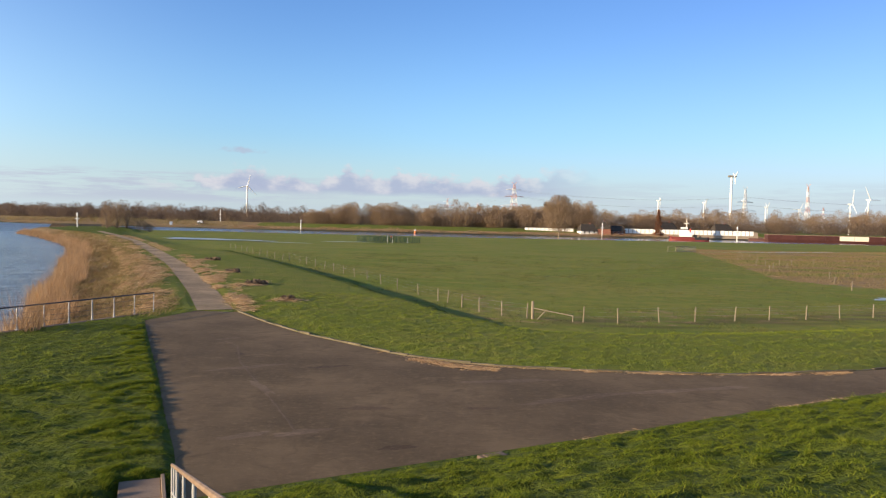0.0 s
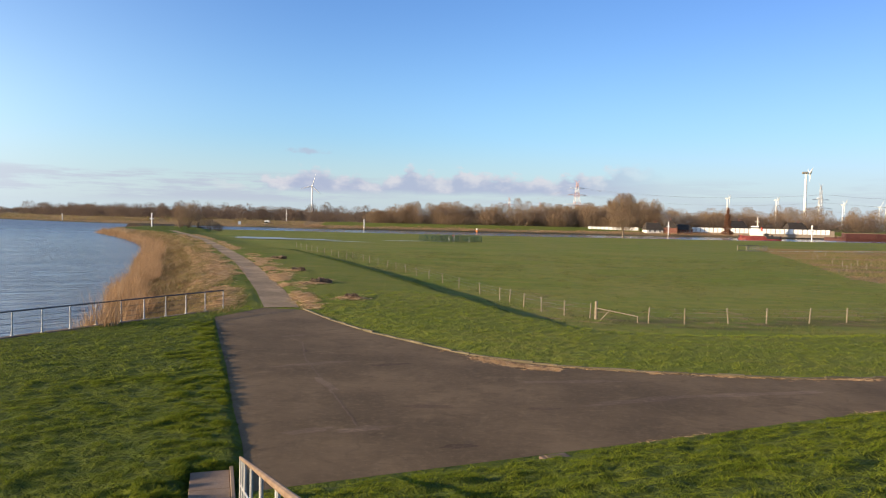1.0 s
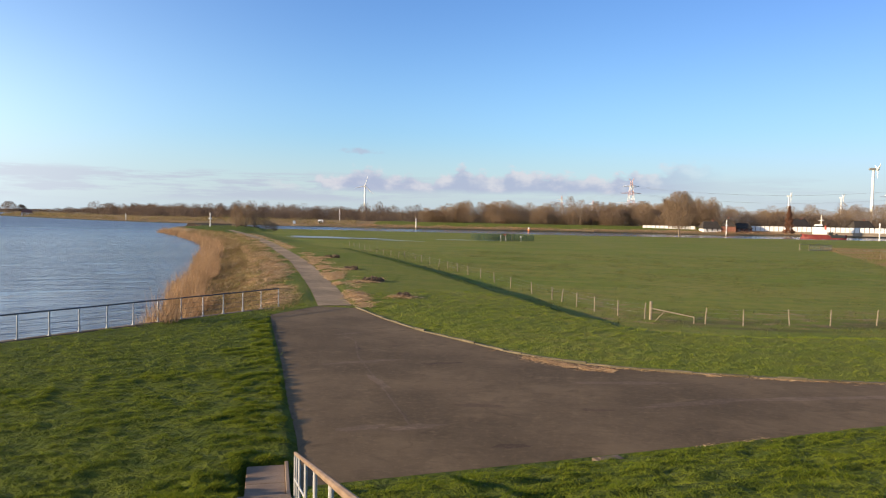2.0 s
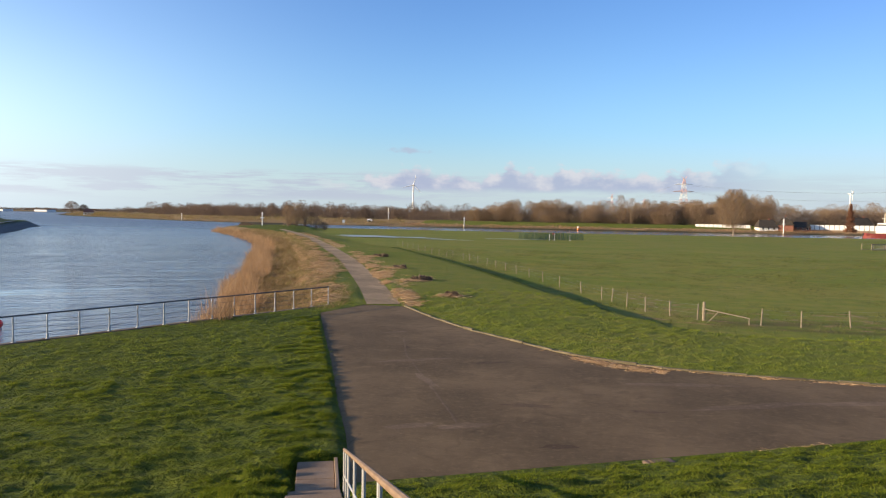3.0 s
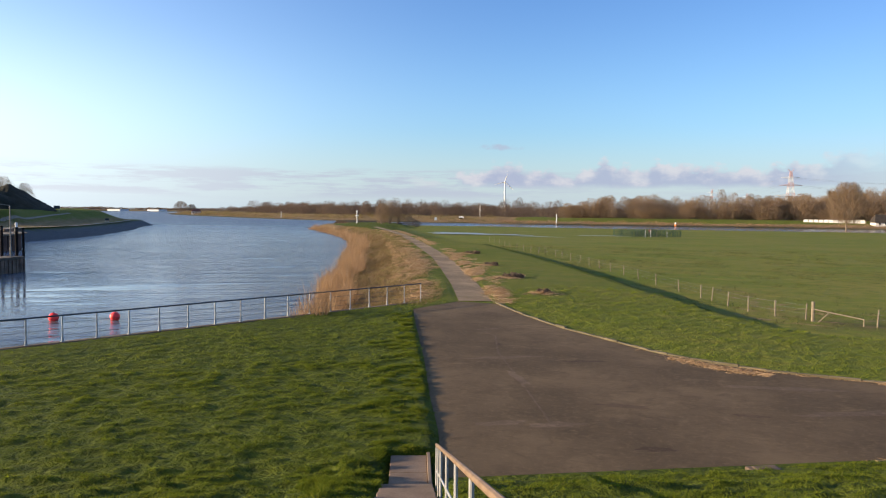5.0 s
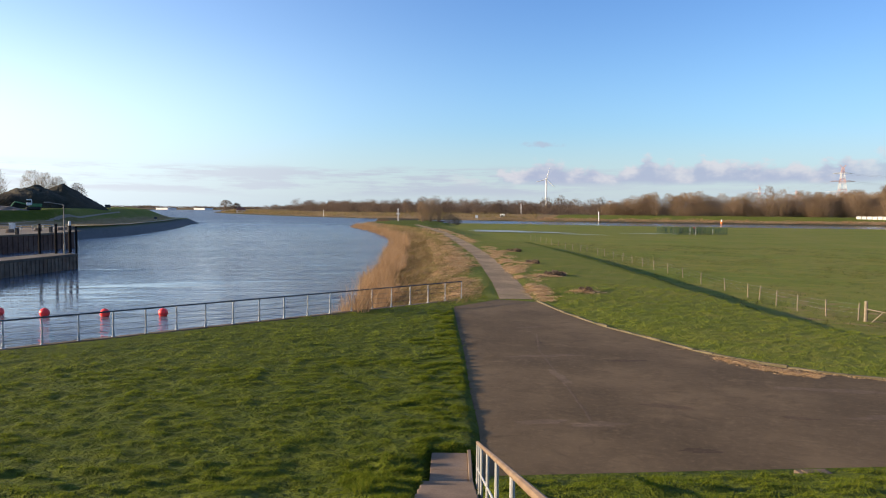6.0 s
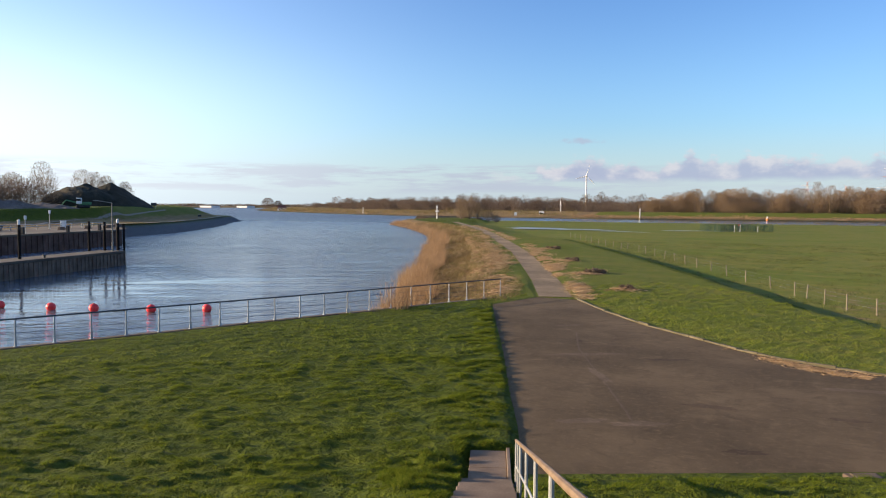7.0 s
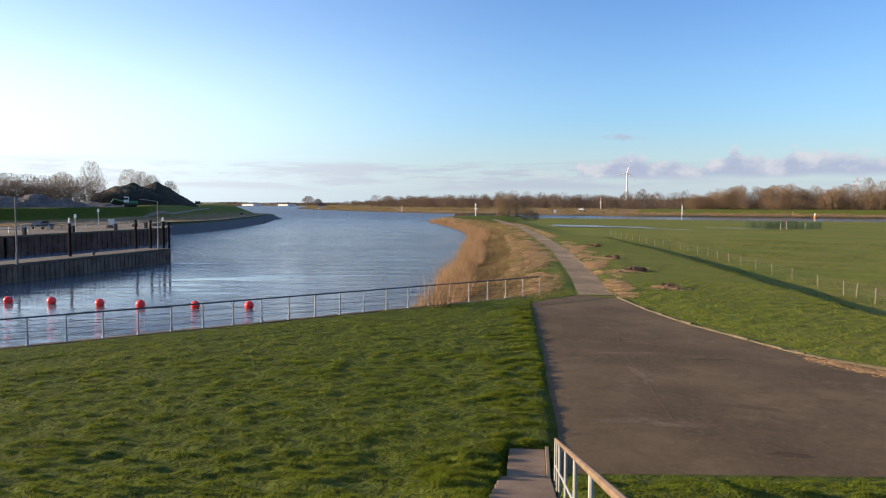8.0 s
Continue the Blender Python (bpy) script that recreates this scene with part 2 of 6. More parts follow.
KERB = worn("kerb_concrete", (0.085, 0.07, 0.038), (0.165, 0.132, 0.078), 0.8, 25, 0.85)
DARK_CONCRETE = worn("wet_concrete", (0.12, 0.085, 0.062), (0.23, 0.165, 0.12), 0.6, 8, 0.9, gloss=0.1)
GALVANISED = worn("galvanised_steel", (0.34, 0.34, 0.335), (0.45, 0.445, 0.43), 3, 60, 0.6, 0.3, 0.1)
DARK_STEEL = worn("dark_tarnished_steel", (0.06, 0.064, 0.072), (0.095, 0.098, 0.105), 3, 40, 0.5, 0.5, 0.1)
RUSTY = worn("rusty_brown_steel", (0.2, 0.125, 0.075), (0.29, 0.2, 0.13), 3, 40, 0.6, 0.2, 0.1)
WHITE_STEEL = worn("white_painted_steel", (0.72, 0.7, 0.66), (0.82, 0.81, 0.78), 2, 40, 0.5)
RED_STEEL = worn("red_painted_steel", (0.42, 0.05, 0.035), (0.55, 0.08, 0.05), 1, 20, 0.5)
MAROON = worn("maroon_ship_paint", (0.05, 0.016, 0.013), (0.075, 0.026, 0.02), 0.2, 4, 0.6)
BUOY_RED = worn("red_buoy_plastic", (0.92, 0.05, 0.045), (0.97, 0.08, 0.07), 3, 20, 0.35)
BLACK_PAINT = worn("black_paint", (0.014, 0.014, 0.016), (0.03, 0.03, 0.03), 2, 20, 0.6)
POST_WOOD = worn("grey_fence_wood", (0.19, 0.15, 0.105), (0.29, 0.235, 0.165), 6, 60, 0.85)
PILE_WOOD = worn("dark_pile_steel", (0.008, 0.007, 0.007), (0.018, 0.014, 0.013), 1, 12, 0.9, gloss=0.1)
SHEET_PILE = worn("rusty_sheet_pile", (0.1, 0.056, 0.042), (0.18, 0.108, 0.08), 0.5, 6, 0.9, gloss=0.1)
BARK = worn("grey_bark", (0.16, 0.12, 0.09), (0.24, 0.19, 0.14), 3, 20, 0.9)
TWIGS = tinted("bare_brown_twigs", [(0.195, 0.128, 0.082), (0.24, 0.162, 0.104), (0.28, 0.195, 0.125), (0.215, 0.156, 0.093)], 0.8, 0.35)
DARK_TWIGS = tinted("dark_bare_twigs", [(0.115, 0.082, 0.062), (0.145, 0.104, 0.078), (0.17, 0.124, 0.09)], 0.8, 0.3)
GREY_TWIGS = tinted("bare_grey_twigs", [(0.2, 0.165, 0.128), (0.27, 0.225, 0.175), (0.33, 0.28, 0.22)], 0.8, 0.3)
BLADES = tinted("grass_blades", [(0.05, 0.077, 0.005), (0.09, 0.124, 0.008), (0.136, 0.168, 0.011), (0.176, 0.19, 0.018)], 0.8, 0.45)
FAR_BLADES = tinted("far_grass_blades", [(0.112, 0.148, 0.014), (0.152, 0.188, 0.019), (0.2, 0.218, 0.029)], 0.8, 0.4)
PASTURE = tinted("pasture_blades", [(0.045, 0.055, 0.009), (0.07, 0.072, 0.015), (0.088, 0.075, 0.024), (0.055, 0.066, 0.01)])
STALKS = tinted("dry_reed_stalks", [(0.26, 0.16, 0.085), (0.37, 0.235, 0.13), (0.48, 0.325, 0.19), (0.3, 0.182, 0.092)], 0.8, 0.35, (0.35, (0.2, 0.125, 0.065)))
OLD_GRASS = tinted("old_bank_grass", [(0.165, 0.118, 0.055), (0.29, 0.195, 0.094), (0.42, 0.29, 0.148), (0.175, 0.175, 0.048)], 0.8, 0.35, (0.28, (0.105, 0.085, 0.032)))
BROWN_GRASS = tinted("dead_brown_grass", [(0.13, 0.084, 0.042), (0.2, 0.13, 0.064), (0.265, 0.176, 0.09), (0.135, 0.122, 0.038)], 0.8, 0.35, (0.3, (0.125, 0.09, 0.038)))
STRAW = tinted("washed_up_straw", [(0.28, 0.175, 0.095), (0.42, 0.275, 0.155), (0.56, 0.4, 0.235), (0.33, 0.205, 0.105)], 0.8, 0.2)
EARTH = worn("dark_turned_earth", (0.075, 0.05, 0.032), (0.15, 0.1, 0.064), 2.5, 12, 0.95, 0, 0.9, 0.08)
HEAP_SOIL = worn("dark_overgrown_soil", (0.018, 0.02, 0.011), (0.06, 0.046, 0.03), 0.12, 2.0, 0.95, 0, 0.9, 0.3)
RUBBLE = worn("pale_rubble", (0.1, 0.085, 0.076), (0.19, 0.158, 0.135), 0.25, 2.0, 0.95, 0, 0.9, 0.5)
THATCH = worn("dark_thatch", (0.03, 0.024, 0.02), (0.055, 0.045, 0.036), 1, 8, 0.95)
BRICK_WALL = worn("red_brickwork", (0.17, 0.07, 0.05), (0.23, 0.1, 0.068), 0.8, 6, 0.9)
WHITE_WALL = worn("white_painted_wall", (0.74, 0.72, 0.68), (0.84, 0.82, 0.78), 0.3, 4, 0.8)
NET = worn("green_netting", (0.028, 0.06, 0.038), (0.045, 0.085, 0.055), 1, 10, 0.8)
CAR_PAINT = worn("grey_blue_car_paint", (0.022, 0.028, 0.04), (0.032, 0.04, 0.055), 1, 10, 0.35, 0.0, 0.0)
GLASS_DARK = worn("dark_window_glass", (0.01, 0.013, 0.016), (0.016, 0.018, 0.02), 1, 5, 0.08, 0.0, 0.0)
GREEN_PAINT = worn("green_machine_paint", (0.06, 0.17, 0.07), (0.09, 0.22, 0.1), 1, 8, 0.5)
ORANGE_PAINT = worn("orange_paint", (0.6, 0.16, 0.03), (0.7, 0.22, 0.05), 1, 8, 0.5)
WIRE = worn("fence_wire", (0.2, 0.2, 0.2), (0.3, 0.29, 0.28), 2, 20, 0.5, 0.6, 0.0)

# ---- shape of the land ----
WATER_Z, MEADOW_Z = -1.8, -1.3
HOME_QUAY = [(-45, -60), (-38.5, -5), (-21.2, 32.5)]
REED_SHORE = [(-21.2, 32.5), (-23, 38), (-27, 46.7), (-35, 62.7), (-43, 81.5), (-55.9, 107.3), (-76.2, 148.3), (-109.9, 200.5), (-146, 248),
              (-160, 270), (-165, 300), (-150, 328)]
RIGHT_SHORE = [(-150, 328), (-120, 336), (-70, 331), (-18, 330), (30, 333), (75, 338), (105, 345), (150, 352), (230, 365), (600, 390), (1500, 420), (3500, 500)]
FAR_SHORE = [(3500, 500), (3500, 620), (1500, 540), (700, 500), (300, 475), (150, 455), (95, 440), (37, 436), (-24, 436), (-88, 436), (-130, 440), (-200, 455),
             (-270, 480), (-335, 516), (-438, 588), (-600, 718), (-690, 800), (-840, 962), (-900, 1100), (-1250, 1700), (-1300, 1800), (-1620, 1560)]
LOCK_SHORE = [(-1620, 1560), (-1400, 1330), (-700, 660), (-330, 320), (-236, 262), (-227, 246), (-191, 202), (-160, 157), (-148.6, 137.8), (-141, 117.5), (-113, 93)]
LOCK_QUAY = [(-113, 93), (-103, 57), (-103, -60), (-45, -60)]
TOE = [(-110, 262), (-70, 190), (-45, 142), (-32.5, 118.4), (-19, 91.5), (-8.6, 68.9), (-2.3, 55.2), (2, 49.5), (6, 47), (10, 46.5), (15, 47.5), (25, 50.5), (36, 54.5),
       (70, 68), (400, 230), (3500, 1800)]
LOT_LEFT = [(-16.0, 38.7), (-15.36, 37.2), (-12.48, 30.8), (-10.33, 26.1), (-7.94, 20.6), (-6.49, 17.46), (-5.93, 16.1), (-4.9, 13.5)]
LOT_NEAR = [(-3.45, 14.15), (-2.05, 14.93), (-0.9, 15.45), (0.35, 16.18), (1.72, 17.12), (3.28, 18.2), (4.98, 19.25), (6.85, 20.35), (8.95, 21.5), (11.23, 22.7),
            (13.83, 24.1), (15.41, 24.74), (22, 27.2), (34, 32), (60, 43)]
KERB_LINE = [(60, 48), (34, 36.5), (26, 33), (18.22, 29.6), (16.53, 29.0), (13.88, 28.28), (11.46, 27.81), (9.21, 27.7), (7.07, 27.85), (4.88, 27.98), (2.69, 28.25),
             (0.47, 29.05), (-1.91, 30.5), (-4.61, 33.2), (-6.65, 35.2), (-9.5, 38.9), (-12.2, 43.0)]
PATH_LEFT = [(-14.75, 43.25), (-18.5, 52.5), (-23.9, 65.0), (-32.2, 83.8), (-40.8, 101.5), (-50.2, 120.5), (-59.8, 139.5), (-72, 163), (-90, 195), (-113, 234)]


def beside(line, off):
    """The line shifted to its right-hand side by off metres."""
    line = np.array(line, float)
    d = np.gradient(line, axis=0)
    d /= np.hypot(d[:, 0], d[:, 1])[:, None]
    return [(x + off * b, y - off * a) for (x, y), (a, b) in zip(line.tolist(), d.tolist())]


PATH_RIGHT = beside(PATH_LEFT, 2.1)
LOCK_DIKE = [(-138, -400), (-139, -60), (-142, 60), (-149, 92), (-158, 112), (-166, 128), (-173, 150), (-186, 172), (-206, 205), (-225, 234), (-262, 275), (-340, 345), (-700, 690), (-2500, 2400)]
BANK_EDGE = [(-45, -20), (-36.2, 0.4), (-17.1, 42.2), (-17.3, 45), (-19.5, 51), (-24.6, 61), (-30.5, 73.5), (-39.5, 93), (-53, 121), (-69.5, 152), (-90, 190), (-114, 232), (-135, 265)]
LOT = LOT_LEFT + LOT_NEAR + KERB_LINE + [(-14.79, 43.2)]
DIKE_N, DIKE_TOE = np.array((-0.469, 0.883)), 14.5


def smooth(x, a, b):
    t = np.clip((x - a) / (b - a), 0.0, 1.0)
    return t * t * (3 - 2 * t)


def dist_line(x, y, line):
    """Distance to a polyline, and the side: plus on its left."""
    best, side = np.full(x.shape, 1e9), np.zeros(x.shape)
    for (ax, ay), (bx, by) in zip(line, line[1:]):
        dx, dy = bx - ax, by - ay
        t = np.clip(((x - ax) * dx + (y - ay) * dy) / (dx * dx + dy * dy), 0, 1)
        px, py = x - ax - t * dx, y - ay - t * dy
        d = np.hypot(px, py)
        near = d < best
        best = np.where(near, d, best)
        side = np.where(near, np.sign(dx * py - dy * px), side)
    return best, side


def inside(x, y, ring):
    odd = np.zeros(x.shape, bool)
    for (ax, ay), (bx, by) in zip(ring, ring[1:] + ring[:1]):
        if ay != by:
            odd ^= ((ay > y) != (by > y)) & (x < ax + (y - ay) * (bx - ax) / (by - ay))
    return odd


def value_noise(x, y, size, seed=0):
    gx, gy = x / size, y / size
    ix, iy = np.floor(gx).astype(np.int64), np.floor(gy).astype(np.int64)
    fx, fy = gx - ix, gy - iy
    fx, fy = fx * fx * (3 - 2 * fx), fy * fy * (3 - 2 * fy)

    def rnd(a, b):
        h = (a * 374761393 + b * 668265263 + seed * 1442695) & 0x7FFFFFFF
        h = ((h ^ (h >> 13)) * 1274126177) & 0x7FFFFFFF
        return ((h ^ (h >> 16)) & 0xFFFF) / 65535.0 - 0.5

    top = rnd(ix, iy) * (1 - fx) + rnd(ix + 1, iy) * fx
    low = rnd(ix, iy + 1) * (1 - fx) + rnd(ix + 1, iy + 1) * fx
    return top * (1 - fy) + low * fy


def tussock(x, y):
    """Combed tufts, longer along the dike than across it."""
    a, b = 0.883 * x + 0.469 * y, -0.469 * x + 0.883 * y
    return value_noise(a * 0.55, b, 0.22, 41) + 0.3 * value_noise(a * 0.6, b, 0.9, 42)


WATER_RING = HOME_QUAY[:-1] + REED_SHORE[:-1] + RIGHT_SHORE[:-1] + FAR_SHORE[:-1] + LOCK_SHORE[:-1] + LOCK_QUAY[:-1]


def land(x, y):
    """Height of the ground, and the shares of its cover, at arrays x, y."""
    x, y = np.asarray(x, float), np.asarray(y, float)
    wet = inside(x, y, WATER_RING)
    shores = [dist_line(x, y, s)[0] for s in (HOME_QUAY, REED_SHORE, RIGHT_SHORE, FAR_SHORE, LOCK_SHORE, LOCK_QUAY)]
    near = np.argmin(shores, axis=0)
    d = np.where(wet, -1, 1) * np.min(shores, axis=0)
    # home side: upland at the level of the yard, meadow below its toe
    td, ts = dist_line(x, y, TOE)
    up = np.where(ts < 0, td, -td)
    width = 1.6 + 9 * smooth(x, -4, 7) + 12 * smooth(y, 118, 160)
    home = MEADOW_Z + 1.1 * smooth(up, 0, width) + 0.2 * smooth(up, 0, 14)
    meadow = 1 - smooth(up, -1, 1.5 + 0.5 * width)
    s = DIKE_TOE - (DIKE_N[0] * x + DIKE_N[1] * y)
    rise = 0.3 * np.where(s > 1.5, s, np.where(s < -1.5, 0, (s + 1.5) ** 2 / 6))
    crest = np.minimum(rise, 3.95 + 0.02 * np.clip(s - 13, 0, 3))
    crest = np.where(s > 20, np.maximum(4.1 - 0.3 * (s - 20), 0), crest)
    home = home + crest * smooth(up, 0, 6)
    lot_in = inside(x, y, LOT)
    ld = dist_line(x, y, LOT + LOT[:1])[0]
    kd = dist_line(x, y, KERB_LINE)[0]
    lumps = (0.06 * value_noise(x, y, 1.4, 1) + 0.05 * value_noise(x, y, 4.5, 2) + 0.15 * tussock(x, y)) * (1 - 0.9 * meadow) * (0.45 + 0.55 * smooth(s, -3, 0))
    fade = smooth(ld, 0, 1.2)
    path_d, _ = dist_line(x, y, [((a[0] + b[0]) / 2, (a[1] + b[1]) / 2) for a, b in zip(PATH_LEFT, PATH_RIGHT)])
    fade = np.minimum(fade, smooth(path_d, 1.5, 3))
    lawn = (0.09 * smooth(ld, 0, 0.22) * smooth(kd, 1.0, 3.0)) + lumps * fade * 1.3
    rail_d = dist_line(x, y, [(-36.0, 0.4), (-16.9, 42.1)])[0]
    lawn = lawn * smooth(rail_d, 0.3, 5) * (0.12 + 0.88 * smooth(path_d, 1.05, 1.5))
    # bed of the stairs
    sx, sy = x + 5.056, y - 13.54
    sd, sc = -0.382 * sx + 0.924 * sy, -0.924 * sx - 0.382 * sy
    lawn = lawn + 0.08 * np.exp(-((sc - 1.75) / 0.4) ** 2) * smooth(sd, 3.2, 2.0) * smooth(sd, -12.6, -11)
    lawn = lawn - 0.26 * smooth(sc, -0.25, 0.1) * smooth(sc, 1.22, 1.0) * smooth(sd, 2.35, 2.0) * smooth(sd, -12.6, -12.2)
    home = home + np.where(lot_in, -0.05, lawn)
    slope = np.where(near == 0, 9.0, np.where(near == 1, 0.27, 0.45))
    fd, fs = dist_line(x, y, BANK_EDGE)
    west = smooth(fd * fs, 0.0, 0.7)
    bank_z = WATER_Z - 0.05 + slope * d + 0.25 * value_noise(x, y, 3.0, 5) * (near == 1)
    home = np.where((near == 2) | (near == 0), np.minimum(home, bank_z), home + (np.minimum(home, bank_z) - home) * west)
    # lock side: stone revetment, a level bank, then a dike
    rough_ = value_noise(x, y, 9.0, 6)
    rd, rs = dist_line(x, y, LOCK_DIKE)
    ridge = rd * rs
    lock = np.minimum(WATER_Z - 0.05 + np.where(near == 5, 9.0 * (d - 1.0), 0.5 * d), 0.8 + 0.5 * smooth(d, 5, 25) * (near == 4) + 0.6 * smooth(ridge, -22, 3) * (1 - smooth(y, 125, 150)) + (3.8 - 1.1 * (1 - smooth(y, 125, 150))) * smooth(ridge, 4.5 - 2.5 * smooth(y, 138, 165), 8.5 + 8 * smooth(y, 138, 165))) + 0.25 * rough_ * smooth(d, 8, 20)
    # far side: reed strip, low dike, fields
    far = np.minimum(WATER_Z - 0.05 + 0.12 * d, -0.2 + 2.6 * smooth(d, 16, 34) - 1.2 * smooth(d, 46, 70)) + 0.4 * value_noise(x, y, 12.0, 7) * smooth(d, 3, 12)
    z = np.where(near <= 2, home, np.where(near == 3, far, lock))
    z = np.maximum(z, -4.5)
    on_home = near <= 2
    bank = on_home & (near == 1)
    dry = bank * west * (1 - smooth(d, 6.5, 9.5 + 3 * value_noise(x, y, 5, 8) + 3 * smooth(y, 55, 90))) + (near == 3) * smooth(d, 0.5, 4) * np.where(x < -120, 0.9 - 0.4 * smooth(d, 40, 80), 1 - smooth(d, 15, 22))
    field = inside(x, y, [(52, 81), (46, 100), (55, 135), (76, 230), (96, 222), (150, 240), (400, 260), (400, 100), (110, 70)])
    dry = np.where(field, 0.5 + 0.9 * value_noise(x, y * 2.6, 17.0, 9), dry)
    dry = np.maximum(dry, 0.62 * (near >= 4) * smooth(d, 6, 9) * (1 - smooth(ridge, 3.5, 5 + 8 * smooth(y, 120, 150))))
    meadow = np.maximum(meadow, 0.72 * smooth(DIKE_N[0] * x + DIKE_N[1] * y, 17, 19) * smooth(x + 0.444 * y, 0.8, 1.6))
    dry = np.maximum(dry, 0.42 * on_home * smooth(up, -17, -9) * (1 - smooth(up, -2.5, -0.5)) * smooth(x, -4, 3))
    # darker lawn tone on the lock dike puts its shade into the colour
    meadow = np.where(on_home, meadow, np.where(near == 3, 0.5, 0.75 - 0.7 * smooth(ridge, 3.5, 5.5) * (1 - smooth(y, 130, 155))))
    stone = (near == 4) * (1 - smooth(d, 4.6, 5.4))
    # strip at the toe deepens the bank's shadow with a painted dark tone
    toe_shade_mud = smooth(up, -1.6, -1.0) * (1 - smooth(up, 0.2, 0.6)) * smooth(y, 60, 67) * (1 - smooth(y, 120, 150))
    # patchy brown mud near the foot of the fence
    toe_shade_mud = np.maximum(toe_shade_mud, 0.5 * smooth(up, -7.5, -5) * (1 - smooth(up, -1.5, 0)) * smooth(x, 4, 8) * np.clip(0.6 + 2 * value_noise(x, y * 2.5, 3.0, 10), 0, 1))
    mud = on_home * (near != 0) * toe_shade_mud + on_home * (near != 0) * (1 - smooth(d, 0.4, 1.5)) + (near == 3) * (1 - smooth(d, 0.5, 6))
    return z, np.clip(dry, 0, 1), np.clip(meadow, 0, 1), np.clip(stone, 0, 1), np.clip(mud, 0, 1)


def level(x, y):
    return float(land(np.array([x]), np.array([y]))[0][0])


# ---- mesh helpers ----
def part(name, bm, mat, parent=None, label="", smooth_faces=False):
    me = bpy.data.meshes.new(name)
    bm.to_mesh(me)
    bm.free()
    me.materials.append(mat)
    if smooth_faces:
        me.shade_smooth()
    ob = new(name, me)
    ob.parent = parent
    if label:
        tagged(ob, label)
    return ob


def base(name, x, y, z, turn=0.0, **tags):
    ob = new(name)
    ob.matrix_world = pose(x, y, z, 0, 0, turn)
    return tagged(ob, **tags)


def box(bm, cx, cy, cz, sx, sy, sz, turn=0.0, bevel=0.0, tip=None):
    m = pose(cx, cy, cz, 0, 0, turn) @ (tip or Matrix()) @ Matrix.Diagonal((sx, sy, sz, 1))
    g = bmesh.ops.create_cube(bm, size=1.0, matrix=m)
    if bevel:
        edges = list({e for v in g["verts"] for e in v.link_edges})
        bmesh.ops.bevel(bm, geom=edges, offset=bevel, segments=1, affect="EDGES")
    return bm


def tube(bm, a, b, r1, r2=None, sides=8):
    a, b = Vector(a), Vector(b)
    m = Matrix.Translation((a + b) / 2) @ (b - a).to_track_quat("Z", "Y").to_matrix().to_4x4()
    bmesh.ops.create_cone(bm, cap_ends=True, segments=sides, radius1=r1, radius2=r1 if r2 is None else r2, depth=(b - a).length, matrix=m)
    return bm


def fresh():
    return bmesh.new()


def mesh_object(name, verts, faces, mat, **tags):
    """A mesh from arrays: verts (n, 3), faces (m, 3) or (m, 4)."""
    verts, faces = np.asarray(verts, np.float32), np.asarray(faces, np.int32)
    me = bpy.data.meshes.new(name)
    k = faces.shape[1]
    me.vertices.add(len(verts))
    me.vertices.foreach_set("co", verts.ravel())
    me.loops.add(faces.size)
    me.loops.foreach_set("vertex_index", faces.ravel())
    me.polygons.add(len(faces))
    me.polygons.foreach_set("loop_start", np.arange(0, faces.size, k, dtype=np.int32))
    me.update(calc_edges=True)
    me.materials.append(mat)
    return tagged(new(name, me), **tags)


def slivers(roots, tips, widths, rng):
    """Thin upright triangles, each from a root to a tip."""
    roots, tips = np.asarray(roots, float), np.asarray(tips, float)
    n = len(roots)
    side = rng.normal(size=(n, 3))
    along = tips - roots
    side = np.cross(along, side)
    side /= np.linalg.norm(side, axis=1)[:, None] + 1e-9
    side *= np.asarray(widths).reshape(-1, 1) / 2
    v = np.stack([roots - side, roots + side, tips], 1).reshape(-1, 3)
    return v, np.arange(3 * n).reshape(n, 3)


def ground_sheet():
    def reach_out(step, grow, cap=1e9, keep=0.0):
        """Distances that grow outwards; up to keep metres no step is longer than cap."""
        out, p = [], 0.0
        while p < 4300:
            step = step * grow if p > keep else min(step * grow, cap)
            p += step
            out.append(p)
        return np.array(out)

    fine = 0.155
    xs = np.concatenate([-36 - reach_out(fine, 1.038, 1.6, 215)[::-1], np.arange(-36, 20, fine), 20 + reach_out(fine, 1.045)])
    ys = np.concatenate([2 - reach_out(fine, 1.1)[::-1], np.arange(2, 44, fine), 44 + reach_out(fine, 1.038, 1.6, 210)])
    gx, gy = np.meshgrid(xs, ys)
    z, dry, meadow, stone, mud = land(gx, gy)
    GRID[:] = xs, ys, z
    nx, ny = len(xs), len(ys)
    i = (np.arange(ny - 1)[:, None] * nx + np.arange(nx - 1)[None]).ravel()
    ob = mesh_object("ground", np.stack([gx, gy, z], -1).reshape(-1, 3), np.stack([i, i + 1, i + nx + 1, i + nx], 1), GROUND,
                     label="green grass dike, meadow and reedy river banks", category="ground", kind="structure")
    for key, val in (("dry", dry), ("meadow", meadow), ("stone", stone), ("mud", mud)):
        a = ob.data.attributes.new(key, "FLOAT", "POINT")
        a.data.foreach_set("value", val.ravel().astype(np.float32))
    ob.data.shade_smooth()
    return ob


GRID = []
ground_sheet()


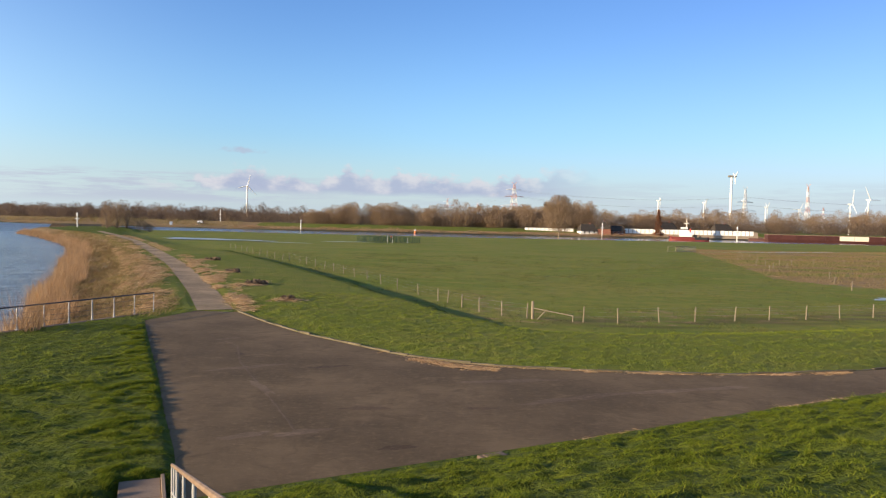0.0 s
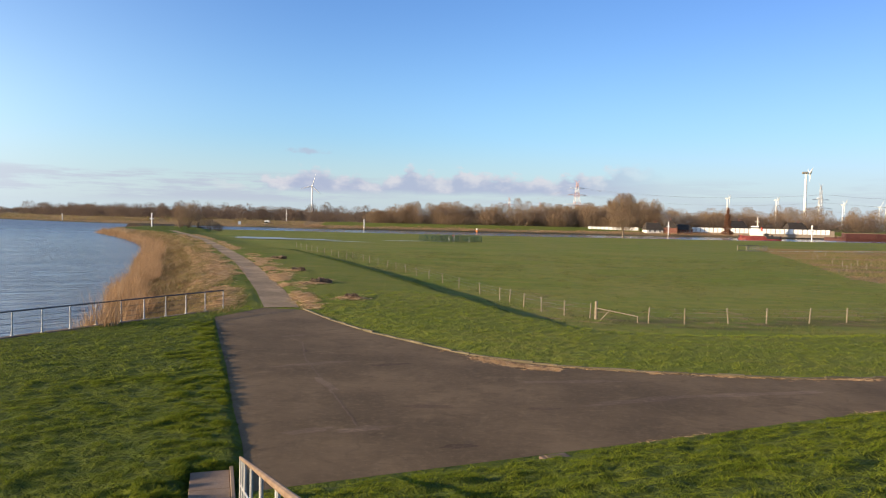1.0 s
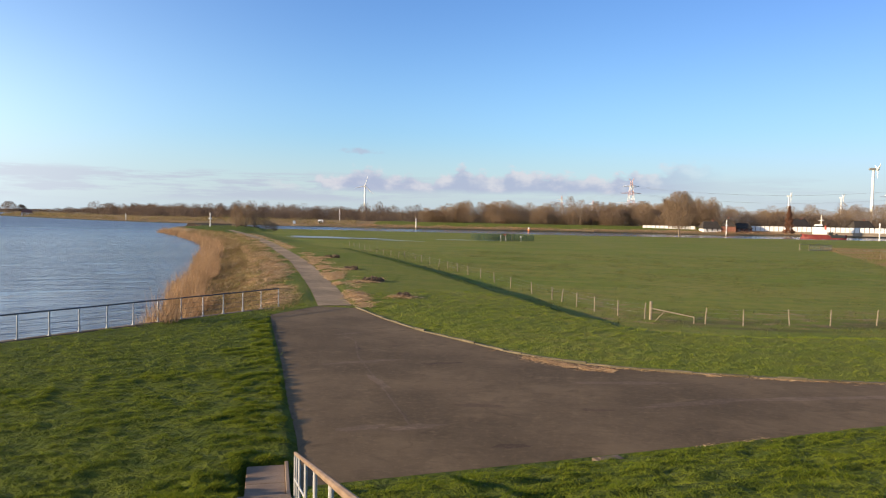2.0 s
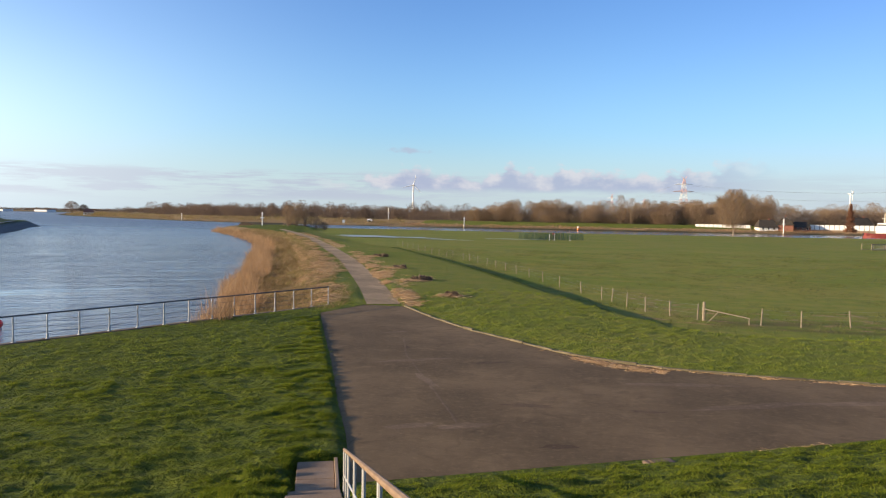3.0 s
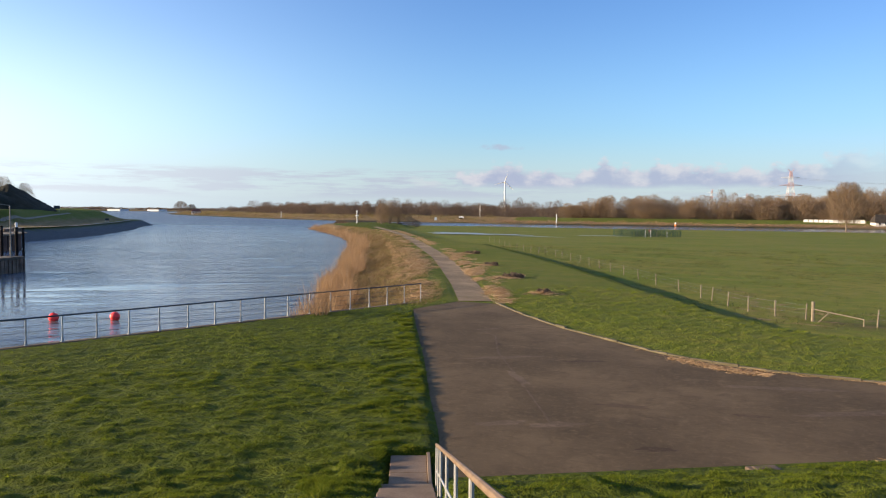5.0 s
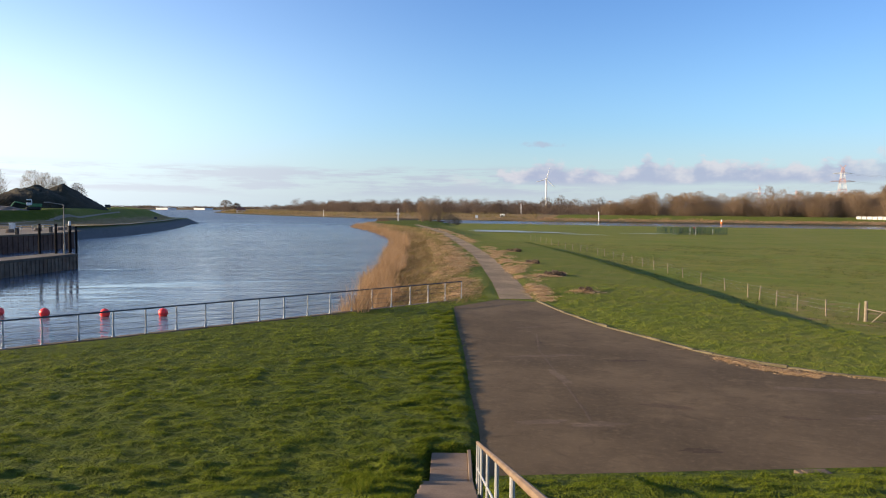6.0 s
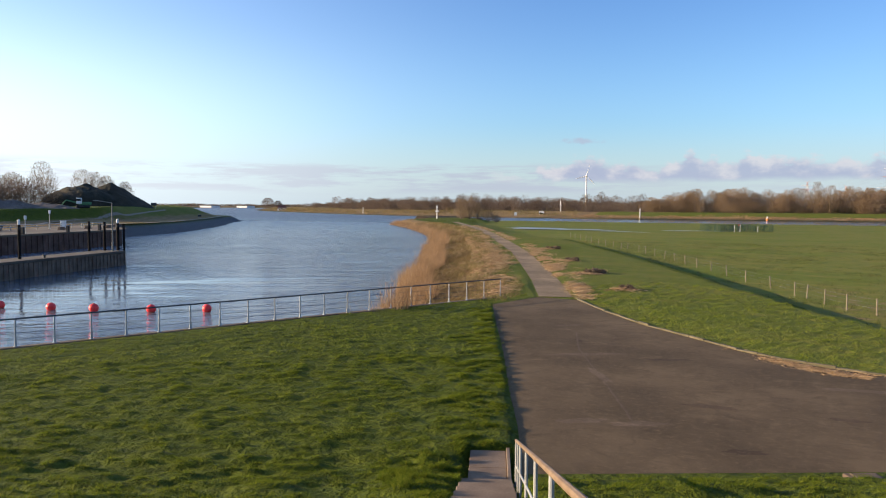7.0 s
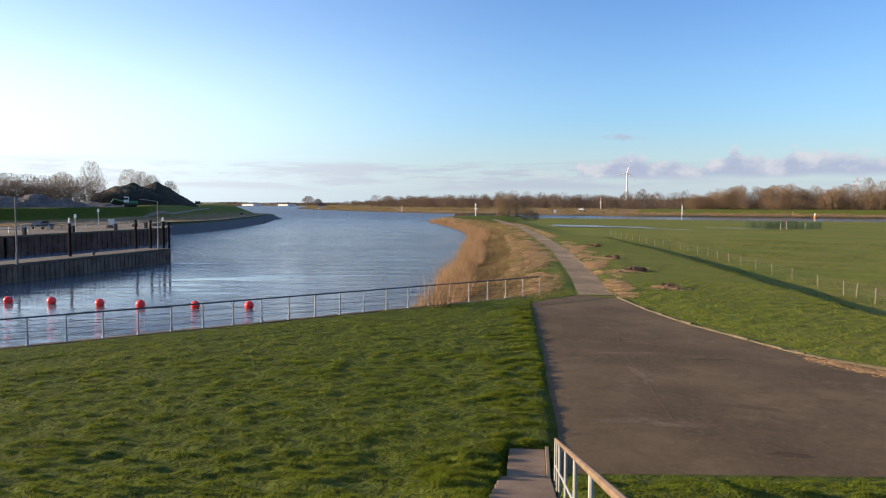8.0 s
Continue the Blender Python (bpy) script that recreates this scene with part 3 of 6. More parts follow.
def sheet_level(x, y):
    """Height of the ground sheet as built, between its grid points."""
    xs, ys, z = GRID
    i, j = np.clip(np.searchsorted(xs, x) - 1, 0, len(xs) - 2), np.clip(np.searchsorted(ys, y) - 1, 0, len(ys) - 2)
    u, v = (x - xs[i]) / (xs[i + 1] - xs[i]), (y - ys[j]) / (ys[j + 1] - ys[j])
    return (z[j, i] * (1 - u) + z[j, i + 1] * u) * (1 - v) + (z[j + 1, i] * (1 - u) + z[j + 1, i + 1] * u) * v


bm = fresh()
bmesh.ops.create_grid(bm, x_segments=1, y_segments=1, size=4300, matrix=pose(0, 0, WATER_Z))
tagged(part("water", bm, WATER), "wind-rippled grey-blue river water", "water", kind="structure")


def flat_sheet(name, ring, z, mat, **tags):
    bm = fresh()
    bm.faces.new([bm.verts.new((x, y, z)) for x, y in ring])
    bmesh.ops.triangulate(bm, faces=bm.faces[:])
    g = bmesh.ops.extrude_face_region(bm, geom=bm.faces[:])
    bmesh.ops.translate(bm, vec=(0, 0, -0.12), verts=[v for v in g["geom"] if isinstance(v, bmesh.types.BMVert)])
    bmesh.ops.recalc_face_normals(bm, faces=bm.faces[:])
    return tagged(part(name, bm, mat), **tags)


flat_sheet("pavement", LOT, 0.0, ASPHALT, label="worn grey-brown asphalt yard and road with patches", category="asphalt yard", kind="structure")


def ribbon(name, left, right, lift, mat, level_across=True, **tags):
    """A strip between two lines, draped on the ground."""
    def resample(line, n):
        line = np.array(line, float)
        s = np.concatenate([[0], np.cumsum(np.hypot(*np.diff(line, axis=0).T))])
        t = np.linspace(0, 1, n) ** 1.4 * s[-1]
        return np.stack([np.interp(t, s, line[:, k]) for k in (0, 1)], 1)
    n, m = 160, 6
    a, b = resample(left, n), resample(right, n)
    g = a[:, None] + (b - a)[:, None] * np.linspace(0, 1, m)[None, :, None]
    z = sheet_level(g[..., 0], g[..., 1])
    z = (np.maximum(z.max(axis=1, keepdims=True) - 0.02, z) if level_across else z) + lift
    v = np.concatenate([g, z[..., None]], -1).reshape(-1, 3)
    i = (np.arange(n - 1)[:, None] * m + np.arange(m - 1)[None]).ravel()
    ob = mesh_object(name, v, np.stack([i, i + 1, i + m + 1, i + m], 1), mat, **tags)
    ob.data.shade_smooth()
    return ob


ribbon("path", PATH_LEFT, PATH_RIGHT, 0.03, PATHWAY, label="narrow pale asphalt path along the river bank", category="path", kind="structure")


def bank_lip():
    """The steep worn edge of the grass bank over the meadow."""
    line = np.array([(-52, 155), (-45, 142), (-32.5, 118.4), (-19, 91.5), (-8.6, 68.9), (-2.3, 55.2), (1.6, 50.0)])
    s = np.concatenate([[0], np.cumsum(np.hypot(*np.diff(line, axis=0).T))])
    t = np.arange(0, s[-1], 0.5)
    x, y = np.interp(t, s, line[:, 0]), np.interp(t, s, line[:, 1])
    dx, dy = np.gradient(x), np.gradient(y)
    k = np.hypot(dx, dy)
    nx, ny = dy / k, -dx / k
    wob = 0.25 * value_noise(x, y, 2.0, 61)
    fade = smooth(t, 0, 25) * smooth(t, s[-1] - 1, s[-1] - 15)
    rows = []
    for off, z in ((1.95, 0.02), (1.6, 0.05), (1.25, 0.04), (1.0, -0.25), (0.75, -1.0), (0.2, -1.6)):
        px, py = x + nx * (off + wob * (off < 2)), y + ny * (off + wob * (off < 2))
        crest = land(x + nx * 2.1, y + ny * 2.1)[0]
        lift = land(px, py)[0] + 0.01 if off > 1.9 else crest + z * fade - 0.4 * (1 - fade)
        rows.append(np.stack([px, py, np.full(len(t), 1.0) * lift], 1))
    v = np.stack(rows, 1)
    n, m = v.shape[:2]
    i = (np.arange(n - 1)[:, None] * m + np.arange(m - 1)[None]).ravel()
    mesh_object("bank_edge", v.reshape(-1, 3), np.stack([i, i + m, i + m + 1, i + 1], 1), GROUND, label="steep grassy edge of the bank above the meadow", category="bank", kind="structure")


bank_lip()

# ---- the yard: kerb, stairs, rails ----
def along(line, step):
    """Points at even steps on a polyline, with the heading there."""
    line = np.array(line, float)
    s = np.concatenate([[0], np.cumsum(np.hypot(*np.diff(line, axis=0).T))])
    t = np.arange(0, s[-1], step)
    x, y = np.interp(t, s, line[:, 0]), np.interp(t, s, line[:, 1])
    x2, y2 = np.interp(t + step * 0.98, s, line[:, 0]), np.interp(t + step * 0.98, s, line[:, 1])
    return [((a + c) / 2, (b + d) / 2, math.degrees(math.atan2(d - b, c - a))) for a, b, c, d in zip(x, y, x2, y2)]


rng = np.random.default_rng(4)


def kerb(name, piece, line, wide, tall, z, tone, label):
    """A row of stones a metre long, each a little out of line."""
    bm = fresh()
    box(bm, 0, 0, 0, 0.985, wide, tall, bevel=0.02)
    stone = bpy.data.meshes.new(piece)
    bm.to_mesh(stone)
    bm.free()
    stone.materials.append(tone)
    root = base(name, 0, 0, 0, label=label, category="kerb", kind="structure")
    for x, y, a in along(line, 1.0):
        ob = new(piece, stone)
        ob.parent = root
        n = math.radians(a) - math.pi / 2
        ob.matrix_world = pose(x + 0.08 * math.cos(n), y + 0.08 * math.sin(n), z + rng.normal(0, 0.015), rng.normal(0, 1.5), rng.normal(0, 0.8), a + rng.normal(0, 0.8))


kerb("kerb", "kerbstone", KERB_LINE, 0.14, 0.26, -0.065, KERB, "row of pale weathered concrete kerbstones along the yard")
kerb("edging", "edging_stone", [(x - 0.05, y + 0.1) for x, y in LOT_NEAR[:-2]], 0.07, 0.2, -0.075, CONCRETE, "narrow sunken concrete edging between yard and grass")

RAIL_A, RAIL_B, RAIL_STEP = Vector((-36.0, 0.4, 0)), Vector((-16.9, 42.1, 0)), 1.4


def quay_railing():
    run = RAIL_B - RAIL_A
    u = run.normalized()
    turn = math.degrees(math.atan2(u.y, u.x))
    root = base("railing", RAIL_A.x, RAIL_A.y, 0, turn, label="galvanised steel railing with three wires along the quay edge", category="railing")
    n = int(run.length / RAIL_STEP)
    first = run.length - n * RAIL_STEP
    bm = fresh()
    box(bm, 0, 0, 0.56, 0.06, 0.035, 1.12, bevel=0.006)
    box(bm, 0, 0, 0.02, 0.16, 0.14, 0.04, bevel=0.006)
    box(bm, 0, 0, 0.13, 0.09, 0.05, 0.2, bevel=0.006)
    post = part("post", bm, GALVANISED, root)
    post.location.x = first
    for i in range(1, n + 1):
        p = post.copy()
        scene.collection.objects.link(p)
        p.location.x = first + i * RAIL_STEP
    long = run.length
    part("top_rail", tube(fresh(), (0, 0, 1.14), (long + 0.03, 0, 1.14), 0.035), DARK_STEEL, root, "dark tarnished round top rail")
    for z in (0.3, 0.56, 0.82):
        part("wire", tube(fresh(), (0, 0, z), (long, 0, z), 0.009, sides=5), DARK_STEEL, root)
    part("sill", box(fresh(), long / 2 - 0.1, 0, -0.16, long + 0.5, 0.34, 0.36, bevel=0.02), DARK_CONCRETE, root, "dark concrete sill under the posts")


quay_railing()


def quay_wall(name, a, b, top, bottom, label, mat=SHEET_PILE, step=1.2):
    """A wall of folded sheet piles with a cap."""
    a, b = Vector((*a, 0)), Vector((*b, 0))
    u = (b - a).normalized()
    root = base(name, a.x, a.y, 0, math.degrees(math.atan2(u.y, u.x)), label=label, category="quay wall", kind="structure")
    bm = fresh()
    box(bm, step * 0.25, 0, (top + bottom) / 2, step * 0.5, 0.3, top - bottom)
    box(bm, step * 0.75, 0.14, (top + bottom) / 2, step * 0.5, 0.3, top - bottom)
    me = bpy.data.meshes.new("sheet_pile")
    bm.to_mesh(me)
    bm.free()
    me.materials.append(mat)
    for i in range(int((b - a).length / step)):
        ob = new("sheet_pile", me)
        ob.parent = root
        ob.location.x = i * step
    long = (b - a).length
    part("cap", box(fresh(), long / 2, 0.1, top + 0.1, long, 0.7, 0.3, bevel=0.03), QUAY_PAVING, root, "concrete cap")
    return root


quay_wall("quay_wall_home", (-38.3, -5), (-21.0, 32.7), -0.45, -4.2, "rusty sheet pile wall under the railing")

STAIR = Vector((-5.056, 13.54, 0))      # foot of the handrail
DOWN = Vector((-0.382, 0.924, 0))       # the way down the stairs
SIDE = Vector((-0.924, -0.382, 0))      # towards the steps from the handrail
STAIR_TURN = math.degrees(math.atan2(DOWN.y, DOWN.x))


def stairs():
    root = base("stairs", STAIR.x, STAIR.y, 0, STAIR_TURN, label="broad concrete slab steps set into the grass dike", category="stairs", kind="structure")
    # local axes: x down the stairs, y towards the steps
    for s0, s1 in ((0.9, 2.0), (-0.25, 0.88)):
        part("slab", box(fresh(), (s0 + s1) / 2, 0.58, -0.02, s1 - s0, 0.82, 0.14, bevel=0.012), STEP_CONCRETE, root)
    part("edging", box(fresh(), 0.87, 0.125, 0.02, 2.3, 0.08, 0.2, bevel=0.01), STEP_CONCRETE, root, "narrow upright concrete edging")
    tread, riser = 0.84, 0.252
    for i in range(14):
        x = -0.3 - tread * (i + 0.5)
        z = riser * (i + 1)
        part("step", box(fresh(), x, 0.6, z - 0.1, tread + 0.06, 1.04, 0.2, bevel=0.015), STEP_CONCRETE, root)
        part("riser", box(fresh(), x + tread / 2 - 0.03, 0.6, z - 0.26, 0.06, 0.96, 0.2), DARK_CONCRETE, root)


stairs()


def handrail():
    root = base("handrail", STAIR.x, STAIR.y, 0, STAIR_TURN, label="steel handrail with a rust-brown top bar beside the steps", category="handrail")
    slope, reach = 0.298, 11.9
    pts = [(0.02, 0.95), (-reach, 0.95 + slope * reach)]
    part("top_bar", tube(fresh(), (0.04, 0, 0.94), (-reach, 0, 0.95 + slope * reach), 0.032), RUSTY, root, "rust-brown top bar")
    part("mid_bar", tube(fresh(), (0, 0, 0.42), (-reach, 0, 0.42 + slope * reach), 0.017, sides=6), GALVANISED, root)
    for k in range(6):
        s = -2.13 * k
        part("post", tube(fresh(), (s, 0, slope * -s - 0.4), (s, 0, 0.94 + slope * -s), 0.024), GALVANISED, root)
    part("post", tube(fresh(), (-1.0, 0, 0.298 - 0.4), (-1.0, 0, 0.94 + 0.298), 0.02), GALVANISED, root)


handrail()

# drain cover at the foot of the slope
cover = base("drain_cover", 1.3, 16.5, level(1.3, 16.5) - 0.07, 30, label="grey concrete drain cover at the edge of the grass", category="drain cover")
part("frame", box(fresh(), 0, 0, 0.03, 0.7, 0.42, 0.08, bevel=0.015), DARK_CONCRETE, cover)
part("lid", box(fresh(), 0.02, 0, 0.075, 0.5, 0.3, 0.03, bevel=0.008), DARK_CONCRETE, cover)


# ---- buoys ----
def buoy():
    root = base("buoy", 0, 0, 0, label="bright red round mooring buoy floating in the basin", category="buoy", group="row of red buoys")
    bm = fresh()
    bmesh.ops.create_uvsphere(bm, u_segments=24, v_segments=16, radius=0.33, matrix=Matrix.Diagonal((1, 1, 0.97, 1)))
    part("float", bm, BUOY_RED, root, smooth_faces=True)
    bm = fresh()
    tube(bm, (0, 0, 0.3), (0, 0, 0.37), 0.05, sides=10)
    part("lifting_eye", bm, DARK_STEEL, root)
    return root


BUOYS = [(-54.89, 30.63), (-51.78, 32.08), (-47.61, 33.12), (-44.55, 34.22), (-40.68, 35.81), (-37.35, 37.73)]
first_buoy = buoy()
first_buoy.matrix_world = pose(*BUOYS[0], WATER_Z + 0.22)
for x, y in BUOYS[1:]:
    copy_thing(first_buoy, pose(x, y, WATER_Z + 0.22, rng.uniform(-8, 8), rng.uniform(-8, 8), rng.uniform(0, 360)))


# ---- lock side: pier, piles, quay ----
def pier():
    a, b = Vector((-55.5, -6, 0)), Vector((-75.0, 62.3, 0))
    u = (b - a).normalized()
    root = base("pier", a.x, a.y, 0, math.degrees(math.atan2(u.y, u.x)), label="long low concrete guide pier with a dark ribbed wall", category="pier", kind="structure")
    long, wide = (b - a).length, 3.6
    part("deck", box(fresh(), long / 2, wide / 2, -0.12, long, wide, 0.3, bevel=0.03), PIER_DECK, root, "brown concrete deck")
    part("wall", box(fresh(), long / 2 - 0.1, wide / 2, -2.3, long - 0.2, wide - 0.3, 4.2), DARK_CONCRETE, root, "dark wet wall")
    bm = box(fresh(), 0, 0.1, -2.2, 0.2, 0.12, 4.0, bevel=0.03)
    rib = part("rib", bm, DARK_CONCRETE, root)
    rib.location.x = 1.0
    for i in range(1, int(long / 0.66)):
        r = rib.copy()
        scene.collection.objects.link(r)
        r.location.x = 1.0 + 0.66 * i
    for s in (20, 36, 45, 58):
        bm = tube(fresh(), (s, 0.7, 0.02), (s, 0.7, 0.3), 0.12)
        tube(bm, (s, 0.7, 0.28), (s, 0.7, 0.36), 0.19)
        part("bollard", bm, BLACK_PAINT, root)


pier()


def pile(x, y, z, top, r, cap=False):
    root = base("mooring_pile", x, y, z, label="dark steel mooring pile rising beside the pier", category="pile", group="piles at the pier")
    part("shaft", tube(fresh(), (0, 0, -4), (0, 0, top - z), r, sides=14), PILE_WOOD, root, smooth_faces=False)
    part("collar", tube(fresh(), (0, 0, top - z - 0.5), (0, 0, top - z - 0.2), r * 1.2, sides=14), BLACK_PAINT, root)
    if cap:
        part("cap", tube(fresh(), (0, 0, top - z), (0, 0, top - z + 0.55), r * 0.8, r * 0.7, sides=14), WHITE_STEEL, root, "white cap")


pile(-72.6, 47.2, 0, 3.6, 0.15, True)
pile(-77.83, 59.38, 0, 3.66, 0.15)
pile(-77.18, 61.05, 0, 3.58, 0.15)
pile(-76.6, 62.5, 0, 3.4, 0.18, True)
pile(-76.0, 62.9, 0, 3.3, 0.14)


def lamp_post(x, y, z, tall, turn, arm=1.6):
    root = base("lamp_post", x, y, z, turn, label="slim grey lamp post with a short arm", category="lamp post")
    part("pole", tube(fresh(), (0, 0, 0), (0, 0, tall), 0.09, 0.06), POLE_GREY, root)
    part("foot", tube(fresh(), (0, 0, 0), (0, 0, 1.1), 0.13), POLE_GREY, root)
    part("arm", tube(fresh(), (0, 0, tall), (arm, 0, tall + 0.25), 0.045), POLE_GREY, root)
    part("lamp_head", box(fresh(), arm + 0.25, 0, tall + 0.27, 0.6, 0.22, 0.12, bevel=0.03), POLE_GREY, root)


lamp_post(-67.1, 38.4, 0.03, 6.1, 215)
lamp_post(-75.7, 61.0, 0.03, 5.9, 215)

quay_wall("quay_wall_lock", (-113.3, 93.2), (-102.8, 57), 0.9, -4.2, "tall dark sheet pile wall of the lock quay")
quay_wall("quay_wall_lock_inner", (-102.8, 57), (-102.8, -40), 0.9, -4.2, "tall dark sheet pile wall of the inner lock quay")
flat_sheet("quay_deck", [(-102.9, -40), (-102.9, 57), (-113.2, 93), (-116, 97), (-141, 112), (-134, 60), (-134, -40)], 1.15, QUAY_PAVING,
           label="brown paved quay apron of the lock", category="quay", kind="structure")


def bollard_block(x, y):
    root = base("bollard", x, y, 1.14, 20, label="dark block bollard at the edge of the quay", category="bollard", group="bollards on the quay")
    part("block", box(fresh(), 0, 0, 0.5, 0.5, 0.45, 1.0, bevel=0.06), BLACK_PAINT, root)
    part("cap", box(fresh(), 0, 0, 1.04, 0.6, 0.55, 0.1, bevel=0.03), DARK_STEEL, root)


for x, y in ((-104.0, 60.7), (-106.6, 69.9), (-109.4, 79.5), (-112.5, 88.0)):
    bollard_block(x, y)


def barrier_block(x, y, turn):
    root = base("barrier_block", x, y, 1.14, turn, label="low dark concrete barrier block on the quay", category="barrier", group="barrier blocks on the quay")
    part("body", box(fresh(), 0, 0, 0.3, 1.5, 0.5, 0.6, bevel=0.08), DARK_CONCRETE, root)
    part("foot", box(fresh(), 0, 0, 0.08, 1.6, 0.7, 0.16, bevel=0.03), DARK_CONCRETE, root)


for k, (x, y) in enumerate(((-118.0, 84.5), (-121.5, 92.5), (-122.0, 97.5), (-124.5, 101.0), (-127.5, 104.5))):
    barrier_block(x, y, 110 + 4 * k)


def guard_rail(a, b, name="guard_rail", label="low grey guard rail on the quay", z=1.14, tall=1.0, step=3.0):
    a, b = Vector((*a, z)), Vector((*b, z))
    u = b - a
    root = base(name, a.x, a.y, z, math.degrees(math.atan2(u.y, u.x)), label=label, category="guard rail")
    n = int(u.length / step)
    for i in range(n + 1):
        part("post", box(fresh(), i * step, 0, tall / 2, 0.12, 0.12, tall, bevel=0.02), GALVANISED, root)
    for h in (tall - 0.05, tall * 0.55):
        part("rail", box(fresh(), n * step / 2, 0.08, h, n * step, 0.06, 0.12, bevel=0.01), GALVANISED, root)


guard_rail((-112, 30), (-112, 66))
guard_rail((-121, 70), (-130, 104))


def car(x, y, z, turn):
    root = base("car", x, y, z, turn, label="dark blue-grey parked hatchback on the quay", category="car")
    side = [(-2.05, 0.45), (2.05, 0.45), (2.1, 0.75), (1.9, 0.95), (1.0, 1.02), (0.35, 1.45), (-1.2, 1.48), (-1.85, 1.02), (-2.1, 0.9)]
    bm = fresh()
    f = bm.faces.new([bm.verts.new((px, -0.85, pz)) for px, pz in side])
    g = bmesh.ops.extrude_face_region(bm, geom=[f])
    bmesh.ops.translate(bm, vec=(0, 1.7, 0), verts=[v for v in g["geom"] if isinstance(v, bmesh.types.BMVert)])
    bmesh.ops.recalc_face_normals(bm, faces=bm.faces[:])
    bmesh.ops.bevel(bm, geom=bm.edges[:], offset=0.06, segments=2, affect="EDGES")
    part("body", bm, CAR_PAINT, root)
    part("side_window", box(fresh(), -0.45, 0, 1.22, 1.5, 1.73, 0.32, bevel=0.03), GLASS_DARK, root)
    part("windscreen", box(fresh(), 0.72, 0, 1.22, 0.06, 1.4, 0.46, tip=Matrix.Rotation(radians(-55), 4, "Y")), GLASS_DARK, root)
    for wx in (-1.3, 1.3):
        for wy in (-0.82, 0.82):
            wheel = part("wheel", tube(fresh(), (wx, wy - 0.1, 0.32), (wx, wy + 0.1, 0.32), 0.32, sides=18), BLACK_PAINT, root)
            part("rim", tube(fresh(), (wx, wy - 0.11, 0.32), (wx, wy + 0.11, 0.32), 0.19, sides=12), GALVANISED, wheel)
    for wy in (-0.6, 0.6):
        part("headlight", box(fresh(), 2.05, wy, 0.78, 0.12, 0.35, 0.16, bevel=0.03), WHITE_STEEL, root)


car(-124.5, 76.0, 1.15, 115)


def cabinet(x, y, z, turn):
    root = base("control_cabinet", x, y, z, turn, label="white metal control cabinet on the quay", category="cabinet")
    part("body", box(fresh(), 0, 0, 0.75, 0.95, 0.5, 1.4, bevel=0.03), WHITE_STEEL, root)
    part("roof", box(fresh(), 0, 0, 1.48, 1.1, 0.62, 0.08, bevel=0.02), GALVANISED, root)
    part("plinth", box(fresh(), 0, 0, 0.04, 1.05, 0.6, 0.12), CONCRETE, root)


cabinet(-126.5, 91.0, 1.14, 30)


def signal_light(x, y, z, tall):
    root = base("signal_post", x, y, z, 30, label="grey post with a white signal board", category="signal post")
    part("pole", tube(fresh(), (0, 0, 0), (0, 0, tall), 0.07), GALVANISED, root)
    part("board", box(fresh(), 0, 0, tall + 0.2, 0.3, 0.3, 0.6, bevel=0.04), WHITE_STEEL, root)


signal_light(-123.0, 85.8, 1.14, 3.0)
signal_light(-108.5, 71.6, 1.14, 2.3)

ribbon("spit_path", [(-138, 110), (-146.5, 118.5), (-153.5, 136), (-164.6, 154.5), (-195, 199), (-230, 243)], [(-139.2, 109), (-148.3, 117.7), (-155.3, 135.4), (-166.2, 153.4), (-196.5, 197.8), (-231.5, 241.8)], 0.1, CONCRETE,
       label="narrow pale service path along the stone revetment", category="path", kind="structure")
RAMP = [(-145, 98), (-153.1, 106.4), (-161.7, 117.7), (-174.5, 136.4), (-182.3, 151.3), (-196.8, 171.3), (-212.7, 194.3)]
ribbon("dike_path", RAMP, beside(RAMP, 0.8), 0.08, CONCRETE, False, label="pale path climbing the far dike", category="path", kind="structure")


